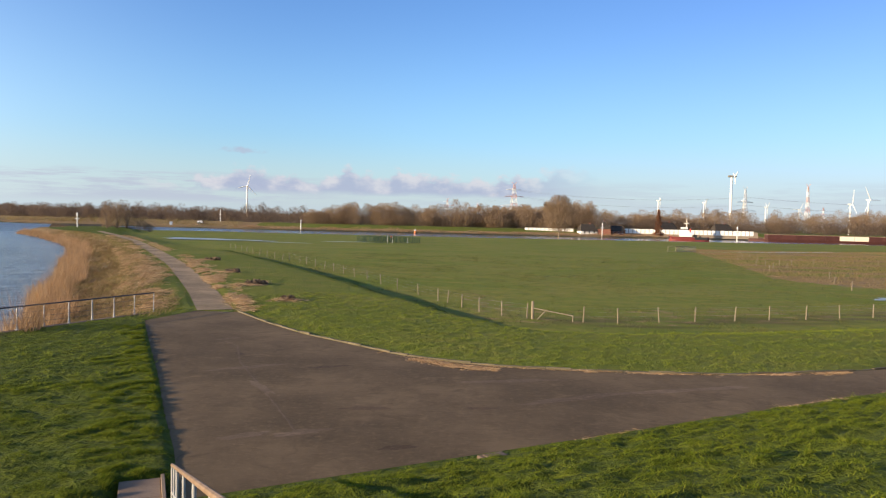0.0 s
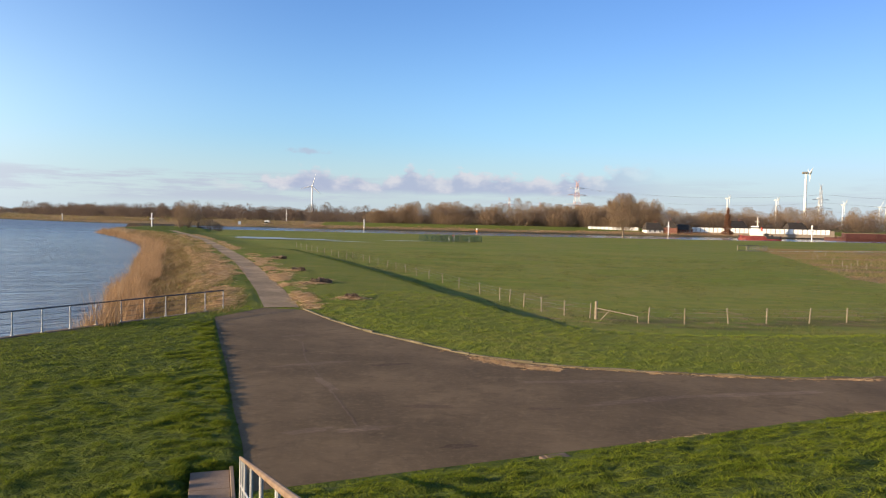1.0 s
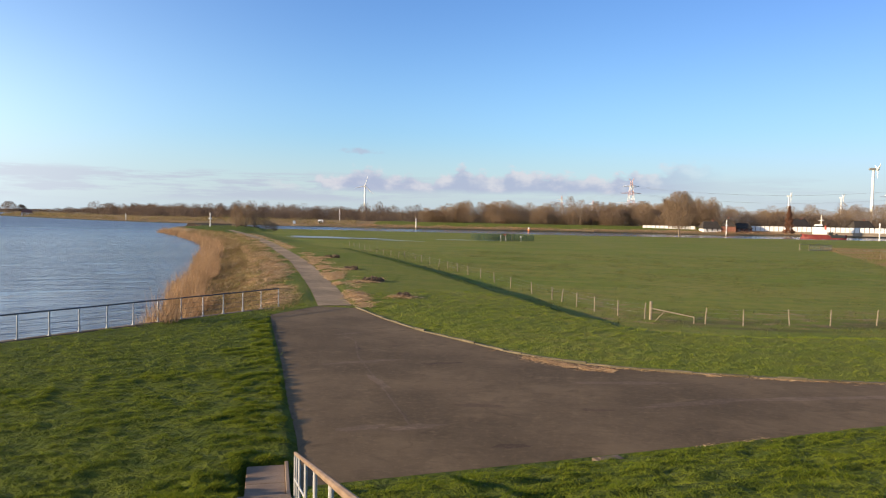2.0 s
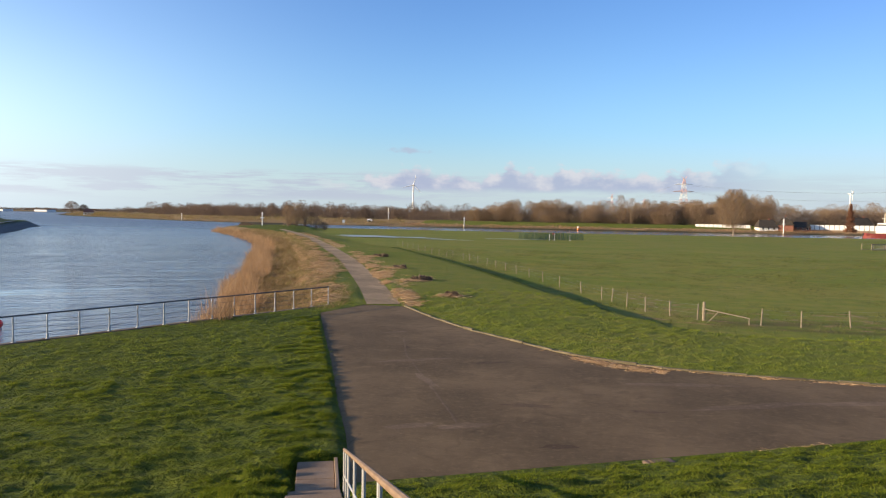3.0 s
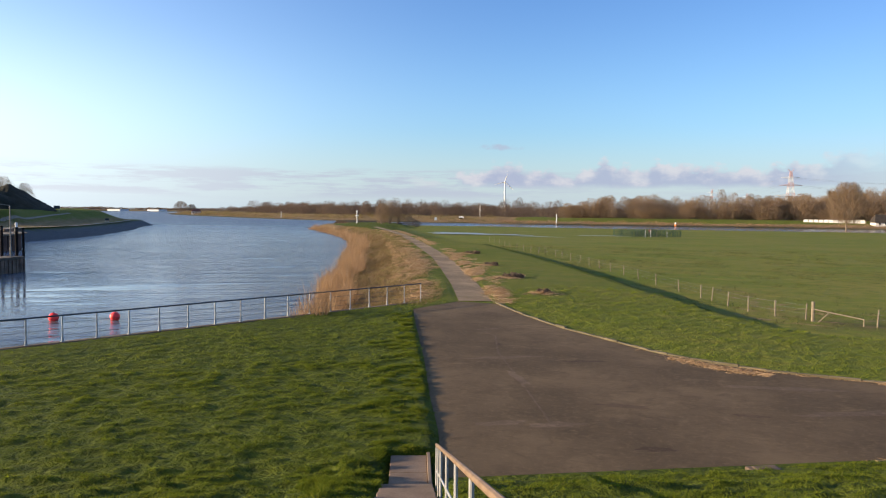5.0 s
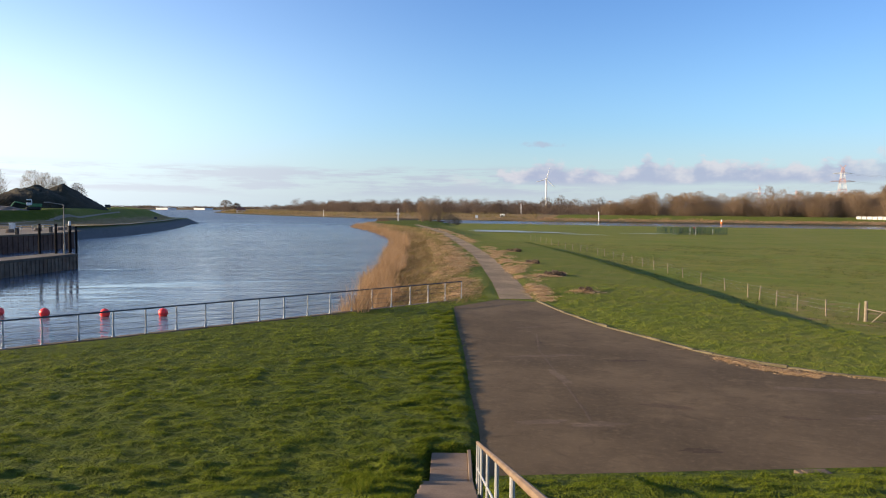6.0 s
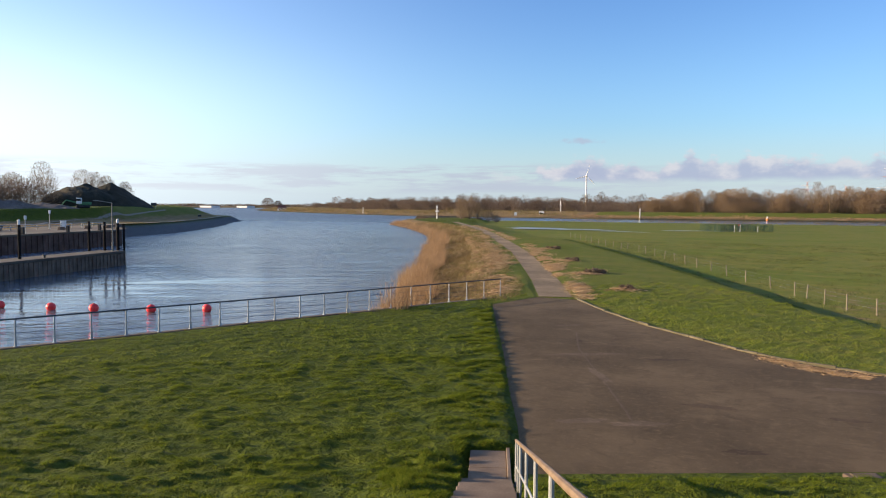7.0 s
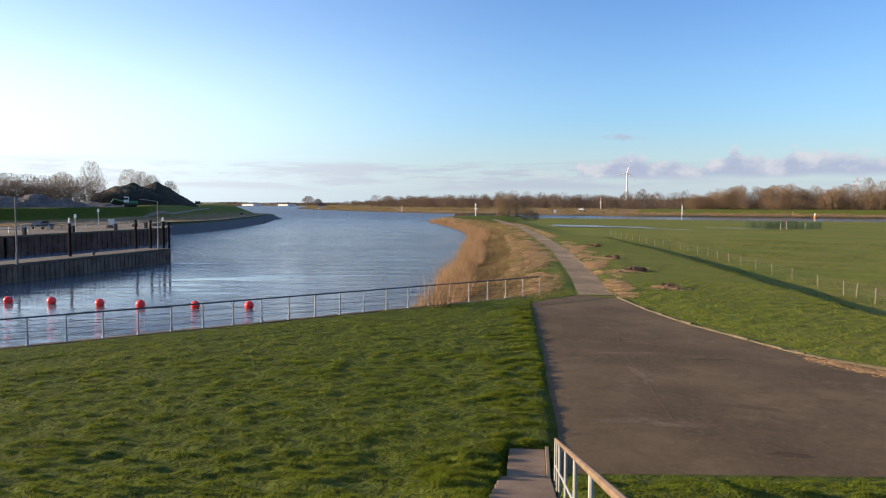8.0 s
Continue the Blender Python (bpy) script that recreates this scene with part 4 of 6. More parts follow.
# ---- trees ----
def bare_tree(name, x, y, z, tall, spread, seed, bark, twig_mat, label, twigs=1800, trunk=0.35, low=0.2, twig_w=0.05):
    """A leafless tree: tapered trunk, forking limbs and a crown of fine twigs."""
    r = np.random.default_rng(seed)
    root = base(name, x, y, z, label=label, category="tree")
    bm = fresh()
    ends = []

    def limb(p, d, length, rad, depth):
        q = p + d * length
        tube(bm, p, q, rad, rad * 0.62, sides=6 if depth < 2 else 4)
        ends.append((p, q))
        if depth >= 4:
            return
        for _ in range(4 if depth < 2 else 3):
            turn = Vector(r.normal(size=3)) * (0.36 + 0.06 * depth)
            turn.x *= spread
            turn.y *= spread
            limb(p.lerp(q, r.uniform(0.45, 1.0)), (d + turn + Vector((0, 0, 0.1))).normalized(), length * r.uniform(0.6, 0.88), rad * 0.56, depth + 1)

    limb(Vector((0, 0, -0.3)), Vector((r.normal(0, 0.04), r.normal(0, 0.04), 1)).normalized(), tall * (0.16 + low * 0.5), trunk, 0)
    top = max(q.z for _, q in ends)
    k = tall / top * 0.9
    bmesh.ops.scale(bm, vec=(k, k, k), verts=bm.verts[:])
    part("trunk", bm, bark, root, "grey branching trunk")
    outer = [(p * k, q * k) for p, q in ends[5:]]
    pick = r.integers(0, len(outer), twigs)
    t = r.uniform(0.05, 1, twigs)
    roots = np.array([outer[i][0].lerp(outer[i][1], f) for i, f in zip(pick, t)])
    away = np.array([(outer[i][1] - outer[i][0]).normalized() for i in pick])
    tips = roots + (away + r.normal(0, 0.55, (twigs, 3)) + (0, 0, 0.3)) * (tall * 0.055 * r.uniform(0.4, 1.5, twigs))[:, None]
    v, f = slivers(roots, tips, r.uniform(0.6, 1.4, twigs) * twig_w * tall / 10, r)
    crown = mesh_object("crown", v, f, twig_mat)
    crown.parent = root
    return root


def thicket(name, spots, mat, label, seed, per=420, w=0.34, crowny=0.8):
    """A wood of leafless trees: spots of x, y, z, height, radius."""
    r = np.random.default_rng(seed)
    vs, fs, n = [], [], 0
    for x, y, z, tall, rad in spots:
        # many rising shoots that fan out from a short stem
        m = int(per)
        a, q = r.uniform(0, 2 * math.pi, m), np.sqrt(r.uniform(0, 1, m))
        h0 = r.uniform(0.0, 0.9, m) ** crowny
        shape = np.minimum(np.clip(1.15 - 0.9 * np.abs(h0 - 0.5) ** 1.5 * 2, 0.25, 1), np.sqrt(np.clip((1.0 - h0) / 0.55, 0.0, 1.0)))
        px, py = q * rad * shape * np.cos(a), q * rad * shape * np.sin(a)
        roots = np.stack([x + px, y + py, z + h0 * tall], 1)
        room = np.clip(1.04 - h0, 0.04, 1)
        grow = np.stack([px * 0.25 + r.normal(0, 0.05 * tall, m), py * 0.25 + r.normal(0, 0.05 * tall, m), tall * r.uniform(0.06, 0.22, m)], 1)
        tips = roots + grow * np.minimum(1, room * 2.2)[:, None] * r.uniform(0.5, 1.1, m)[:, None]
        v, f = slivers(roots, tips, r.uniform(0.5, 1.5, m) * w, r)
        stem_v, stem_f = slivers(np.array([[x, y, z - 0.5]] * 4) + r.normal(0, rad * 0.35, (4, 3)) * (1, 1, 0), np.array([[x, y, z + tall * 0.8]] * 4) + r.normal(0, rad * 0.4, (4, 3)) * (1, 1, 0), np.full(4, tall * 0.012), r)
        for vv, ff in ((v, f), (stem_v, stem_f)):
            vs.append(vv)
            fs.append(ff + n)
            n += len(vv)
    return mesh_object(name, np.concatenate(vs), np.concatenate(fs), mat, label=label, category="woodland", kind="stuff")


def belt(line, count, back, depth, tall, rad, seed, jitter=0.22):
    """Spots for a belt of trees at a distance behind a line (to its right-hand side)."""
    r = np.random.default_rng(seed)
    line = np.array(line, float)
    s = np.concatenate([[0], np.cumsum(np.hypot(*np.diff(line, axis=0).T))])
    out = []
    for _ in range(count):
        t = r.uniform(0, s[-1])
        i = min(np.searchsorted(s, t, side="right") - 1, len(line) - 2)
        d = (line[i + 1] - line[i]) / max(s[i + 1] - s[i], 1e-6)
        p = line[i] + d * (t - s[i]) + np.array((d[1], -d[0])) * (back + r.uniform(0, depth))
        swell = 1 + jitter * 1.4 * value_noise(np.array([t]), np.array([0.0]), 40.0, seed)[0]
        k = swell * (1 + r.normal(0, jitter * 0.4))
        out.append((p[0], p[1], tall * k, rad * r.uniform(0.8, 1.3)))
    zs = land(np.array([o[0] for o in out]), np.array([o[1] for o in out]))[0]
    return [(x, y, z, h, q) for (x, y, h, q), z in zip(out, zs)]


thicket("woodland", belt([(110, 440), (37, 436), (-24, 436), (-95, 437)], 215, 50, 45, 14.0, 5.0, 11, 0.4), TWIGS, "bare brown riverside wood behind the far dike", 1, 900, 0.11, 0.62)
thicket("woodland", belt([(520, 488), (300, 475), (150, 455), (95, 440)], 250, 90, 80, 16.5, 6.6, 12, 0.42), TWIGS, "bare brown wood behind the houses on the far bank", 2, 780, 0.13, 0.62)
thicket("woodland", belt([(-90, 560), (-135, 560), (-200, 600), (-350, 700)], 190, 60, 180, 10.0, 6.0, 13), DARK_TWIGS, "low bare wood in the fields of the far bank", 3, 320, 0.26)
thicket("woodland", belt([(-130, 440), (-200, 455), (-271, 477), (-335, 516), (-438, 588), (-500, 640)], 330, 40, 80, 11.6, 5.0, 14, 0.28), DARK_TWIGS, "bare grey-brown trees along the far river bank", 4, 300, 0.24)
thicket("woodland", belt([(-480, 640), (-600, 735), (-690, 820), (-830, 985)], 160, 60, 300, 10.0, 8.0, 15), DARK_TWIGS, "distant bare trees along the river bend", 5, 240, 0.7)
thicket("woodland", belt([(2400, 1400), (900, 1300), (300, 1300), (-300, 1250), (-700, 1300), (-1500, 2000)], 420, 0, 200, 11.0, 16.0, 16, 0.3), DARK_TWIGS, "distant line of bare trees on the horizon", 6, 150, 1.4)
thicket("woodland", belt([(-1300, 1900), (-1750, 1600), (-2300, 1000)], 160, 0, 100, 10.0, 26.0, 17, 0.3), DARK_TWIGS, "distant hedges across the wide river", 7, 120, 2.0)
thicket("woodland", belt([(110, 440), (37, 436), (-24, 436), (-95, 437)], 110, 46, 40, 8.5, 6.5, 71, 0.3), TWIGS, "low brown undergrowth of the riverside wood", 71, 420, 0.2, 0.8)
thicket("woodland", belt([(520, 488), (300, 475), (150, 455), (95, 440)], 150, 80, 60, 10.5, 8.0, 72, 0.3), DARK_TWIGS, "dense dark undergrowth of the wood behind the houses", 72, 420, 0.24, 0.8)
# reeds and bushes at the foot of the far dike
thicket("reed_bed", belt([(260, 470), (150, 455), (95, 440), (37, 436), (-24, 436), (-88, 436), (-130, 440)], 260, 5, 10, 1.1, 4.0, 18, 0.4), STALKS, "dry reeds along the foot of the far dike", 8, 60, 0.3)
thicket("reed_bed", belt([(-130, 440), (-200, 455), (-270, 480), (-335, 516), (-438, 588), (-600, 718), (-690, 800)], 300, 6, 22, 2.8, 4.5, 19, 0.4), OLD_GRASS, "high dry reeds along the far river bank", 9, 70, 0.35)

bare_tree("tree", 75, 520, 0.5, 23.0, 0.8, 22, BARK, TWIGS, "slender bare tree standing over the wood", 5000, 0.4, 0.3, 0.05)
def bushy(name, x, y, tall, rad, seed, mat, label, shoots=1500, w_=0.06, lift=0.0):
    """A low tree with a fan of fine shoots over a short forked trunk."""
    z = level(x, y)
    root = base(name, x, y, z, label=label, category="tree")
    r = np.random.default_rng(seed)
    bm = fresh()
    for _ in range(5):
        q = (r.normal(0, rad * 0.3), r.normal(0, rad * 0.35), tall * r.uniform(0.5, 0.75))
        tube(bm, (r.normal(0, 0.1), r.normal(0, 0.1), lift * 0.8 - 0.4), q, 0.16, 0.05, sides=6)
    if lift:
        tube(bm, (0, 0, -0.5), (0, 0, lift + 1), 0.42, 0.3)
    part("trunk", bm, BARK, root)
    crown = thicket("crown", [(0, 0, lift, tall - lift, rad)], mat, "", seed, shoots, w_)
    for key in ("kind", "category", "label"):
        if key in crown:
            del crown[key]
    crown.parent = root


bushy("tree", 53, 331, 21.5, 7.2, 21, TWIGS, "tall bare poplar alone on the meadow's river bank", 4200, 0.12, 3.2)
for i, (x, y, h, q) in enumerate(((-131, 289, 11.0, 3.6), (-134.0, 287, 9.5, 3.0), (-127.8, 291, 8.0, 2.6), (-123.5, 292.2, 5.5, 3.0), (-120, 293.3, 3.5, 2.2))):
    bushy("willow", x, y, h, q, 30 + i, TWIGS, "bare bushy willow on the tip of the bank", 1300, 0.075)
for i, (x, y, h, q) in enumerate(((-256, 176, 18.0, 5.0), (-251.5, 189.5, 15.5, 4.4), (-249.5, 193.5, 14.5, 4.0), (-242.3, 201.4, 10.5, 3.4), (-262, 168, 13.5, 4.2), (-247.5, 197, 13.0, 3.6))):
    bushy("tree", x, y, h, q, 40 + i, GREY_TWIGS, "bare pale fan-shaped tree behind the earth heap", 1700, 0.07)
for i, (x, y, h) in enumerate(((-686, 814, 15), (-676, 824, 9))):
    bushy("tree", x, y, h + 3, h * 0.62, 50 + i, DARK_TWIGS, "broad bare tree at the river bend", 1500, 0.28, 1.5)
thicket("woodland", [(-222 - r1 + 3 * math.sin(i * 2.3), 118 + 1.1 * i, 4.0, 9.8 + 2.4 * math.sin(i * 1.7), 6.5) for i, r1 in zip(range(-40, 34), [0, 7, 14, 3, 10] * 20)], DARK_TWIGS,
        "bare grey wood behind the rubble heaps", 10, 650, 0.11, 0.75)


# ---- heaps ----
def heap(name, x, y, z, sx, sy, tall, turn, mat, label, seed, peak=1.6, rough_=0.2):
    """A tipped heap whose foot follows the ground."""
    m = pose(x, y, 0, 0, 0, turn)
    bm = fresh()
    bmesh.ops.create_grid(bm, x_segments=40, y_segments=40, size=1.0)
    verts = list(bm.verts)
    spots = [m @ Vector((v.co.x * sx, v.co.y * sy, 0)) for v in verts]
    foot = land(np.array([p.x for p in spots]), np.array([p.y for p in spots]))[0]
    for v, g in zip(verts, foot):
        r = min(1, math.sqrt(v.co.x ** 2 + v.co.y ** 2 + 0.008))
        n1 = noise.fractal(Vector((v.co.x * 2.6 + seed, v.co.y * 2.6, seed)), 0.7, 2.0, 5)
        h = max(0.0, (1 - r) ** (1 / peak) + rough_ * n1 * (1 - r) ** 0.3)
        v.co = Vector((v.co.x * sx, v.co.y * sy, max(h * tall - 0.4 + (z - float(g)) * min(1.0, 3 * (1 - r)), -0.3) + float(g)))
    ob = part(name, bm, mat)
    ob.matrix_world = m
    return tagged(ob, label, "heap")


heap("earth_mound", -221.5, 178.0, 4.4, 15.0, 15.0, 10.4, -50, HEAP_SOIL, "tall dark earth heap with steep sides", 3, 1.05, 0.07)
heap("earth_mound", -223.5, 168.0, 4.4, 14, 13, 8.9, -50, HEAP_SOIL, "dark earth heap with a flat brown top", 8, 2.4, 0.12)
for i, (x, y, s, t) in enumerate(((-168, 88, 9, 3.9), (-165, 95, 8, 4.6), (-162, 101, 8, 3.6), (-159, 107, 9, 4.4), (-156.5, 112, 7, 3.2), (-172, 80, 10, 4.2), (-166, 118, 9, 3.0), (-163, 126, 8, 2.4))):
    heap("rubble_mound", x - 22, y + 2, 4.4, s * 1.25, s * 0.9, t * 0.95, 55 + 20 * i, RUBBLE, "pale heap of broken rubble behind the dike", 11 + i, 1.6)


def excavator(x, y, z, turn):
    root = base("excavator", x, y, z, turn, label="green and white excavator beside the earth heap", category="excavator")
    for s in (-1, 1):
        part("track", box(fresh(), 0, s * 1.1, 0.45, 3.6, 0.6, 0.9, bevel=0.3), BLACK_PAINT, root)
    part("body", box(fresh(), -0.6, 0, 1.35, 3.2, 2.3, 0.9, bevel=0.15), GREEN_PAINT, root)
    part("cab", box(fresh(), 0.9, 0.7, 2.1, 1.4, 1.1, 1.7, bevel=0.12), WHITE_STEEL, root)
    part("cab_window", box(fresh(), 1.0, 0.7, 2.4, 1.3, 1.13, 0.7, bevel=0.05), GLASS_DARK, root)
    part("boom", tube(fresh(), (1.2, -0.3, 1.5), (4.2, -0.3, 2.3), 0.22, 0.18, sides=6), GREEN_PAINT, root)
    part("stick", tube(fresh(), (4.2, -0.3, 2.3), (5.4, -0.3, 0.8), 0.16, sides=6), GREEN_PAINT, root)
    part("bucket", box(fresh(), 5.4, -0.3, 0.5, 0.8, 1.0, 0.8, bevel=0.15), BLACK_PAINT, root)


excavator(-180.5, 136.0, level(-180.5, 136.0) - 0.05, 232)


def notice_board(x, y, z, turn, w_, h_, label, mat, lift=1.2):
    root = base("sign", x, y, z, turn, label=label, category="sign")
    for s in (-0.35, 0.35):
        part("post", tube(fresh(), (s * w_, 0, -0.2), (s * w_, 0, lift + h_ * 0.9), 0.06), GALVANISED, root)
    part("board", box(fresh(), 0, -0.1, lift + h_ / 2, w_, 0.06, h_, bevel=0.015), mat, root)


notice_board(-210, 187, level(-210, 187) - 0.1, 40, 1.9, 1.1, "dark blue sign board on two posts on the spit", CAR_PAINT, 1.0)
notice_board(-171, 452, level(-171, 452) - 0.1, 20, 1.7, 2.0, "pale shipping sign on the far river bank", WHITE_STEEL, 1.4)
notice_board(-204, 203, level(-204, 203) - 0.1, 40, 1.2, 0.7, "small dark sign on the end of the spit", CAR_PAINT, 0.6)


# ---- wind turbines and pylons ----
def turbine(x, y, z, hub, blade, yaw, spin, label, shell=None):
    root = base("wind_turbine", x, y, z, yaw, label=label, category="wind turbine", group="wind turbines")
    part("tower", tube(fresh(), (0, 0, -2), (0, 0, hub), hub * 0.03, hub * 0.018, sides=16), WHITE_STEEL, root)
    part("nacelle", box(fresh(), 0, -hub * 0.02, hub + hub * 0.02, hub * 0.04, hub * 0.1, hub * 0.04, bevel=hub * 0.01), shell or WHITE_STEEL, root)
    part("hub", tube(fresh(), (0, hub * 0.045, hub * 1.02), (0, hub * 0.09, hub * 1.02), hub * 0.03, hub * 0.012, sides=12), WHITE_STEEL, root)
    for k in range(3):
        a = radians(spin + 120 * k)
        bm = fresh()
        d = Vector((math.sin(a), 0, math.cos(a)))
        o = Vector((0, hub * 0.065, hub * 1.02))
        tube(bm, o, o + d * blade * 0.3, hub * 0.008, hub * 0.013, sides=6)
        tube(bm, o + d * blade * 0.3, o + d * blade, hub * 0.013, hub * 0.003, sides=6)
        part("blade", bm, WHITE_STEEL, root)


turbine(-289.7, 1061.1, 0, 50.5, 17.5, 200, -15, "white wind turbine turned towards the viewer")
turbine(443, 1115, 0, 84, 13, 266, 60, "tall white wind turbine seen edge-on with a dark nacelle", POLE_GREY)
turbine(690, 1662, 0, 68, 22, 255, 40, "distant white wind turbine")
turbine(896, 2009, 0, 65, 26, 262, 60, "distant white wind turbine")
turbine(441.5, 784, 0, 34, 16, 262, 10, "slim pale wind turbine over the ship")
turbine(760, 1293, 0, 61, 26, 200, 30, "white wind turbine with spread blades")
turbine(1104, 2243, 0, 67, 24, 190, 90, "distant white wind turbine")
turbine(626, 2109, 0, 80, 20, 262, 60, "distant white wind turbine")
turbine(746, 2070, 0, 76, 20, 262, 60, "distant white wind turbine")


# pylon paints, paled to carry the distance haze in their colour
PALE_GREY = worn("pale_grey_steel", (0.4, 0.42, 0.45), (0.5, 0.52, 0.55), 1, 10, 0.7)
PALE_RED = worn("hazed_red_paint", (0.54, 0.34, 0.31), (0.6, 0.4, 0.37), 0.2, 4, 0.6)


def pylon(x, y, z, tall, w0, turn, label, arms=(0.62, 0.76, 0.9), grey=False):
    """A lattice mast in red and white stages, with cross arms."""
    root = base("power_pylon", x, y, z, turn, label=label, category="pylon", group="power pylons")
    n = 9
    for i in range(n):
        bm = fresh()
        za, zb = tall * i / n, tall * (i + 1) / n
        wa, wb = w0 * (1 - 0.86 * i / n) / 2, w0 * (1 - 0.86 * (i + 1) / n) / 2
        q = max(0.16, tall * 0.0036)
        for sx, sy in ((1, 1), (1, -1), (-1, -1), (-1, 1)):
            tube(bm, (sx * wa, sy * wa, za), (sx * wb, sy * wb, zb), q * 1.5, sides=4)
            tube(bm, (sx * wa, sy * wa, za), (-sy * wb, sx * wb, zb), q, sides=4)
            tube(bm, (sx * wb, sy * wb, zb), (-sy * wb, sx * wb, zb), q, sides=4)
        part("stage", bm, (PALE_RED, WHITE_STEEL)[i % 2] if i >= n - 5 and not grey else (PALE_GREY if grey else WHITE_STEEL), root)
    for k, h in enumerate(arms):
        bm = fresh()
        half = tall * (0.34, 0.24, 0.2)[k] if len(arms) > 1 else tall * 0.2
        for s in (-1, 1):
            tube(bm, (0, 0, tall * h), (s * half, 0, tall * h), tall * 0.006, tall * 0.004, sides=5)
            tube(bm, (0, 0, tall * (h + 0.035)), (s * half, 0, tall * h), tall * 0.004, sides=4)
        part("cross_arm", bm, PALE_GREY if grey else PALE_RED if k % 2 else WHITE_STEEL, root)
    bm = fresh()
    for s in (-1, 1):
        tube(bm, (0, 0, tall), (s * tall * 0.06, 0, tall * 1.06), tall * 0.006, sides=4)
    part("peak", bm, PALE_GREY if grey else PALE_RED, root)
    return [(x + math.cos(radians(turn)) * s * tall * 0.18, y + math.sin(radians(turn)) * s * tall * 0.18, z + tall * h) for h in arms for s in (-1, 1)]


P1 = pylon(106, 1095, 0, 64, 15, 15, "red and white lattice power pylon over the wood", (0.5, 0.72, 0.88))
P2 = pylon(7.5, 1600, 0, 55, 10, 15, "distant red and white lattice power pylon")
pylon(70, 1498, 0, 44, 10, 15, "distant pale lattice power pylon")
pylon(585, 1161, 0, 75, 8, 20, "tall red and white lattice mast on the horizon", (0.5,))
pylon(931, 1770, 0, 60, 10, 20, "distant red and white lattice mast")
pylon(465, 1115, 0, 66, 9, 20, "grey lattice mast beside a wind turbine", (0.5, 0.7), True)


def power_line(a, b, sag, r=0.06):
    cu = bpy.data.curves.new("power_line", "CURVE")
    cu.dimensions, cu.bevel_depth, cu.bevel_resolution = "3D", r, 0
    sp = cu.splines.new("POLY")
    sp.points.add(16)
    for i, p in enumerate(sp.points):
        t = i / 16
        q = Vector(a).lerp(Vector(b), t)
        p.co = (q.x, q.y, q.z - sag * 4 * t * (1 - t), 1)
    cu.materials.append(POLE_GREY)
    tagged(new("power_line", cu), "thin sagging overhead power line between pylons", "power line", "overhead power lines")


for k, (px, py, pz) in enumerate(P1[:6]):
    power_line((px, py, pz), (465 + 6 * (k % 2), 1115, 30 + 12 * (k // 2)), 9)
    power_line((465 + 6 * (k % 2), 1115, 30 + 12 * (k // 2)), (1000, 1160, 40 + 12 * (k // 2)), 12)
    power_line((px, py, pz), P2[k], 8, 0.05)


# ---- far bank: flood wall, houses, ships ----
def flood_wall(a, b, z, tall, step, label):
    a, b = Vector((*a, z)), Vector((*b, z))
    u = b - a
    root = base("flood_wall", a.x, a.y, z, math.degrees(math.atan2(u.y, u.x)), label=label, category="wall", kind="structure")
    n = int(u.length / step)
    me = bpy.data.meshes.new("panel")
    bm = box(fresh(), 0, 0, tall / 2, step * 0.86, 0.3, tall, bevel=0.04)
    bm.to_mesh(me)
    bm.free()
    me.materials.append(WHITE_WALL)
    for i in range(n):
        ob = new("panel", me)
        ob.parent = root
        ob.location.x = (i + 0.5) * step
    part("footing", box(fresh(), u.length / 2, 0.1, tall * 0.4 - 1, u.length, 0.2, tall * 0.8 + 2), CONCRETE, root)


flood_wall((52.5, 466), (84, 463), 1.2, 1.9, 2.6, "white panelled flood wall on the far dike")
flood_wall((107, 468), (200, 458), 0.9, 3.0, 2.6, "long white panelled flood wall on the far dike")


def house(x, y, z, turn, w_, d_, wall_h, roof_h, roof, wall, label, chimney=True):
    root = base("house", x, y, z, turn, label=label, category="house")
    part("walls", box(fresh(), 0, 0, wall_h / 2 - 0.5, w_, d_, wall_h + 1), wall, root)
    bm = fresh()
    e, f = w_ / 2 + 0.5, d_ / 2 + 0.7
    v = [bm.verts.new(c) for c in ((-e, -f, wall_h - 0.4), (e, -f, wall_h - 0.4), (e, f, wall_h - 0.4), (-e, f, wall_h - 0.4),
                                   (-e * 0.72, 0, wall_h + roof_h), (e * 0.72, 0, wall_h + roof_h))]
    for q in ((0, 1, 5, 4), (2, 3, 4, 5), (1, 2, 5), (3, 0, 4), (3, 2, 1, 0)):
        bm.faces.new([v[i] for i in q])
    bmesh.ops.recalc_face_normals(bm, faces=bm.faces[:])
    top = part("roof", bm, roof, root)
    if chimney:
        part("chimney", box(fresh(), w_ * 0.15, 0, wall_h + roof_h + 0.3, 0.8, 0.7, 1.6, bevel=0.04), BRICK_WALL, top)
    for i in (-0.3, 0.0, 0.3):
        win = part("window", box(fresh(), i * w_, -d_ / 2 - 0.02, wall_h * 0.5, 1.1, 0.12, 1.3), WHITE_STEEL, root)
        part("pane", box(fresh(), i * w_, -d_ / 2 - 0.07, wall_h * 0.5, 0.9, 0.08, 1.1), GLASS_DARK, win)


house(91.6, 459, 0.2, 8, 10.5, 8, 2.0, 4.2, THATCH, WHITE_WALL, "low white farmhouse with a dark thatched roof")
house(102.5, 460, 0.2, 80, 9, 8.0, 3.6, 4.4, THATCH, BRICK_WALL, "red brick house with a dark roof on the far bank")
house(111, 462, 0.2, 8, 9, 7, 2.4, 3.0, THATCH, BRICK_WALL, "low dark-roofed shed beside the brick house", False)
house(148, 478, 0.2, 15, 12, 8, 3.2, 5.2, THATCH, BRICK_WALL, "dark-roofed farmhouse behind the flood wall")
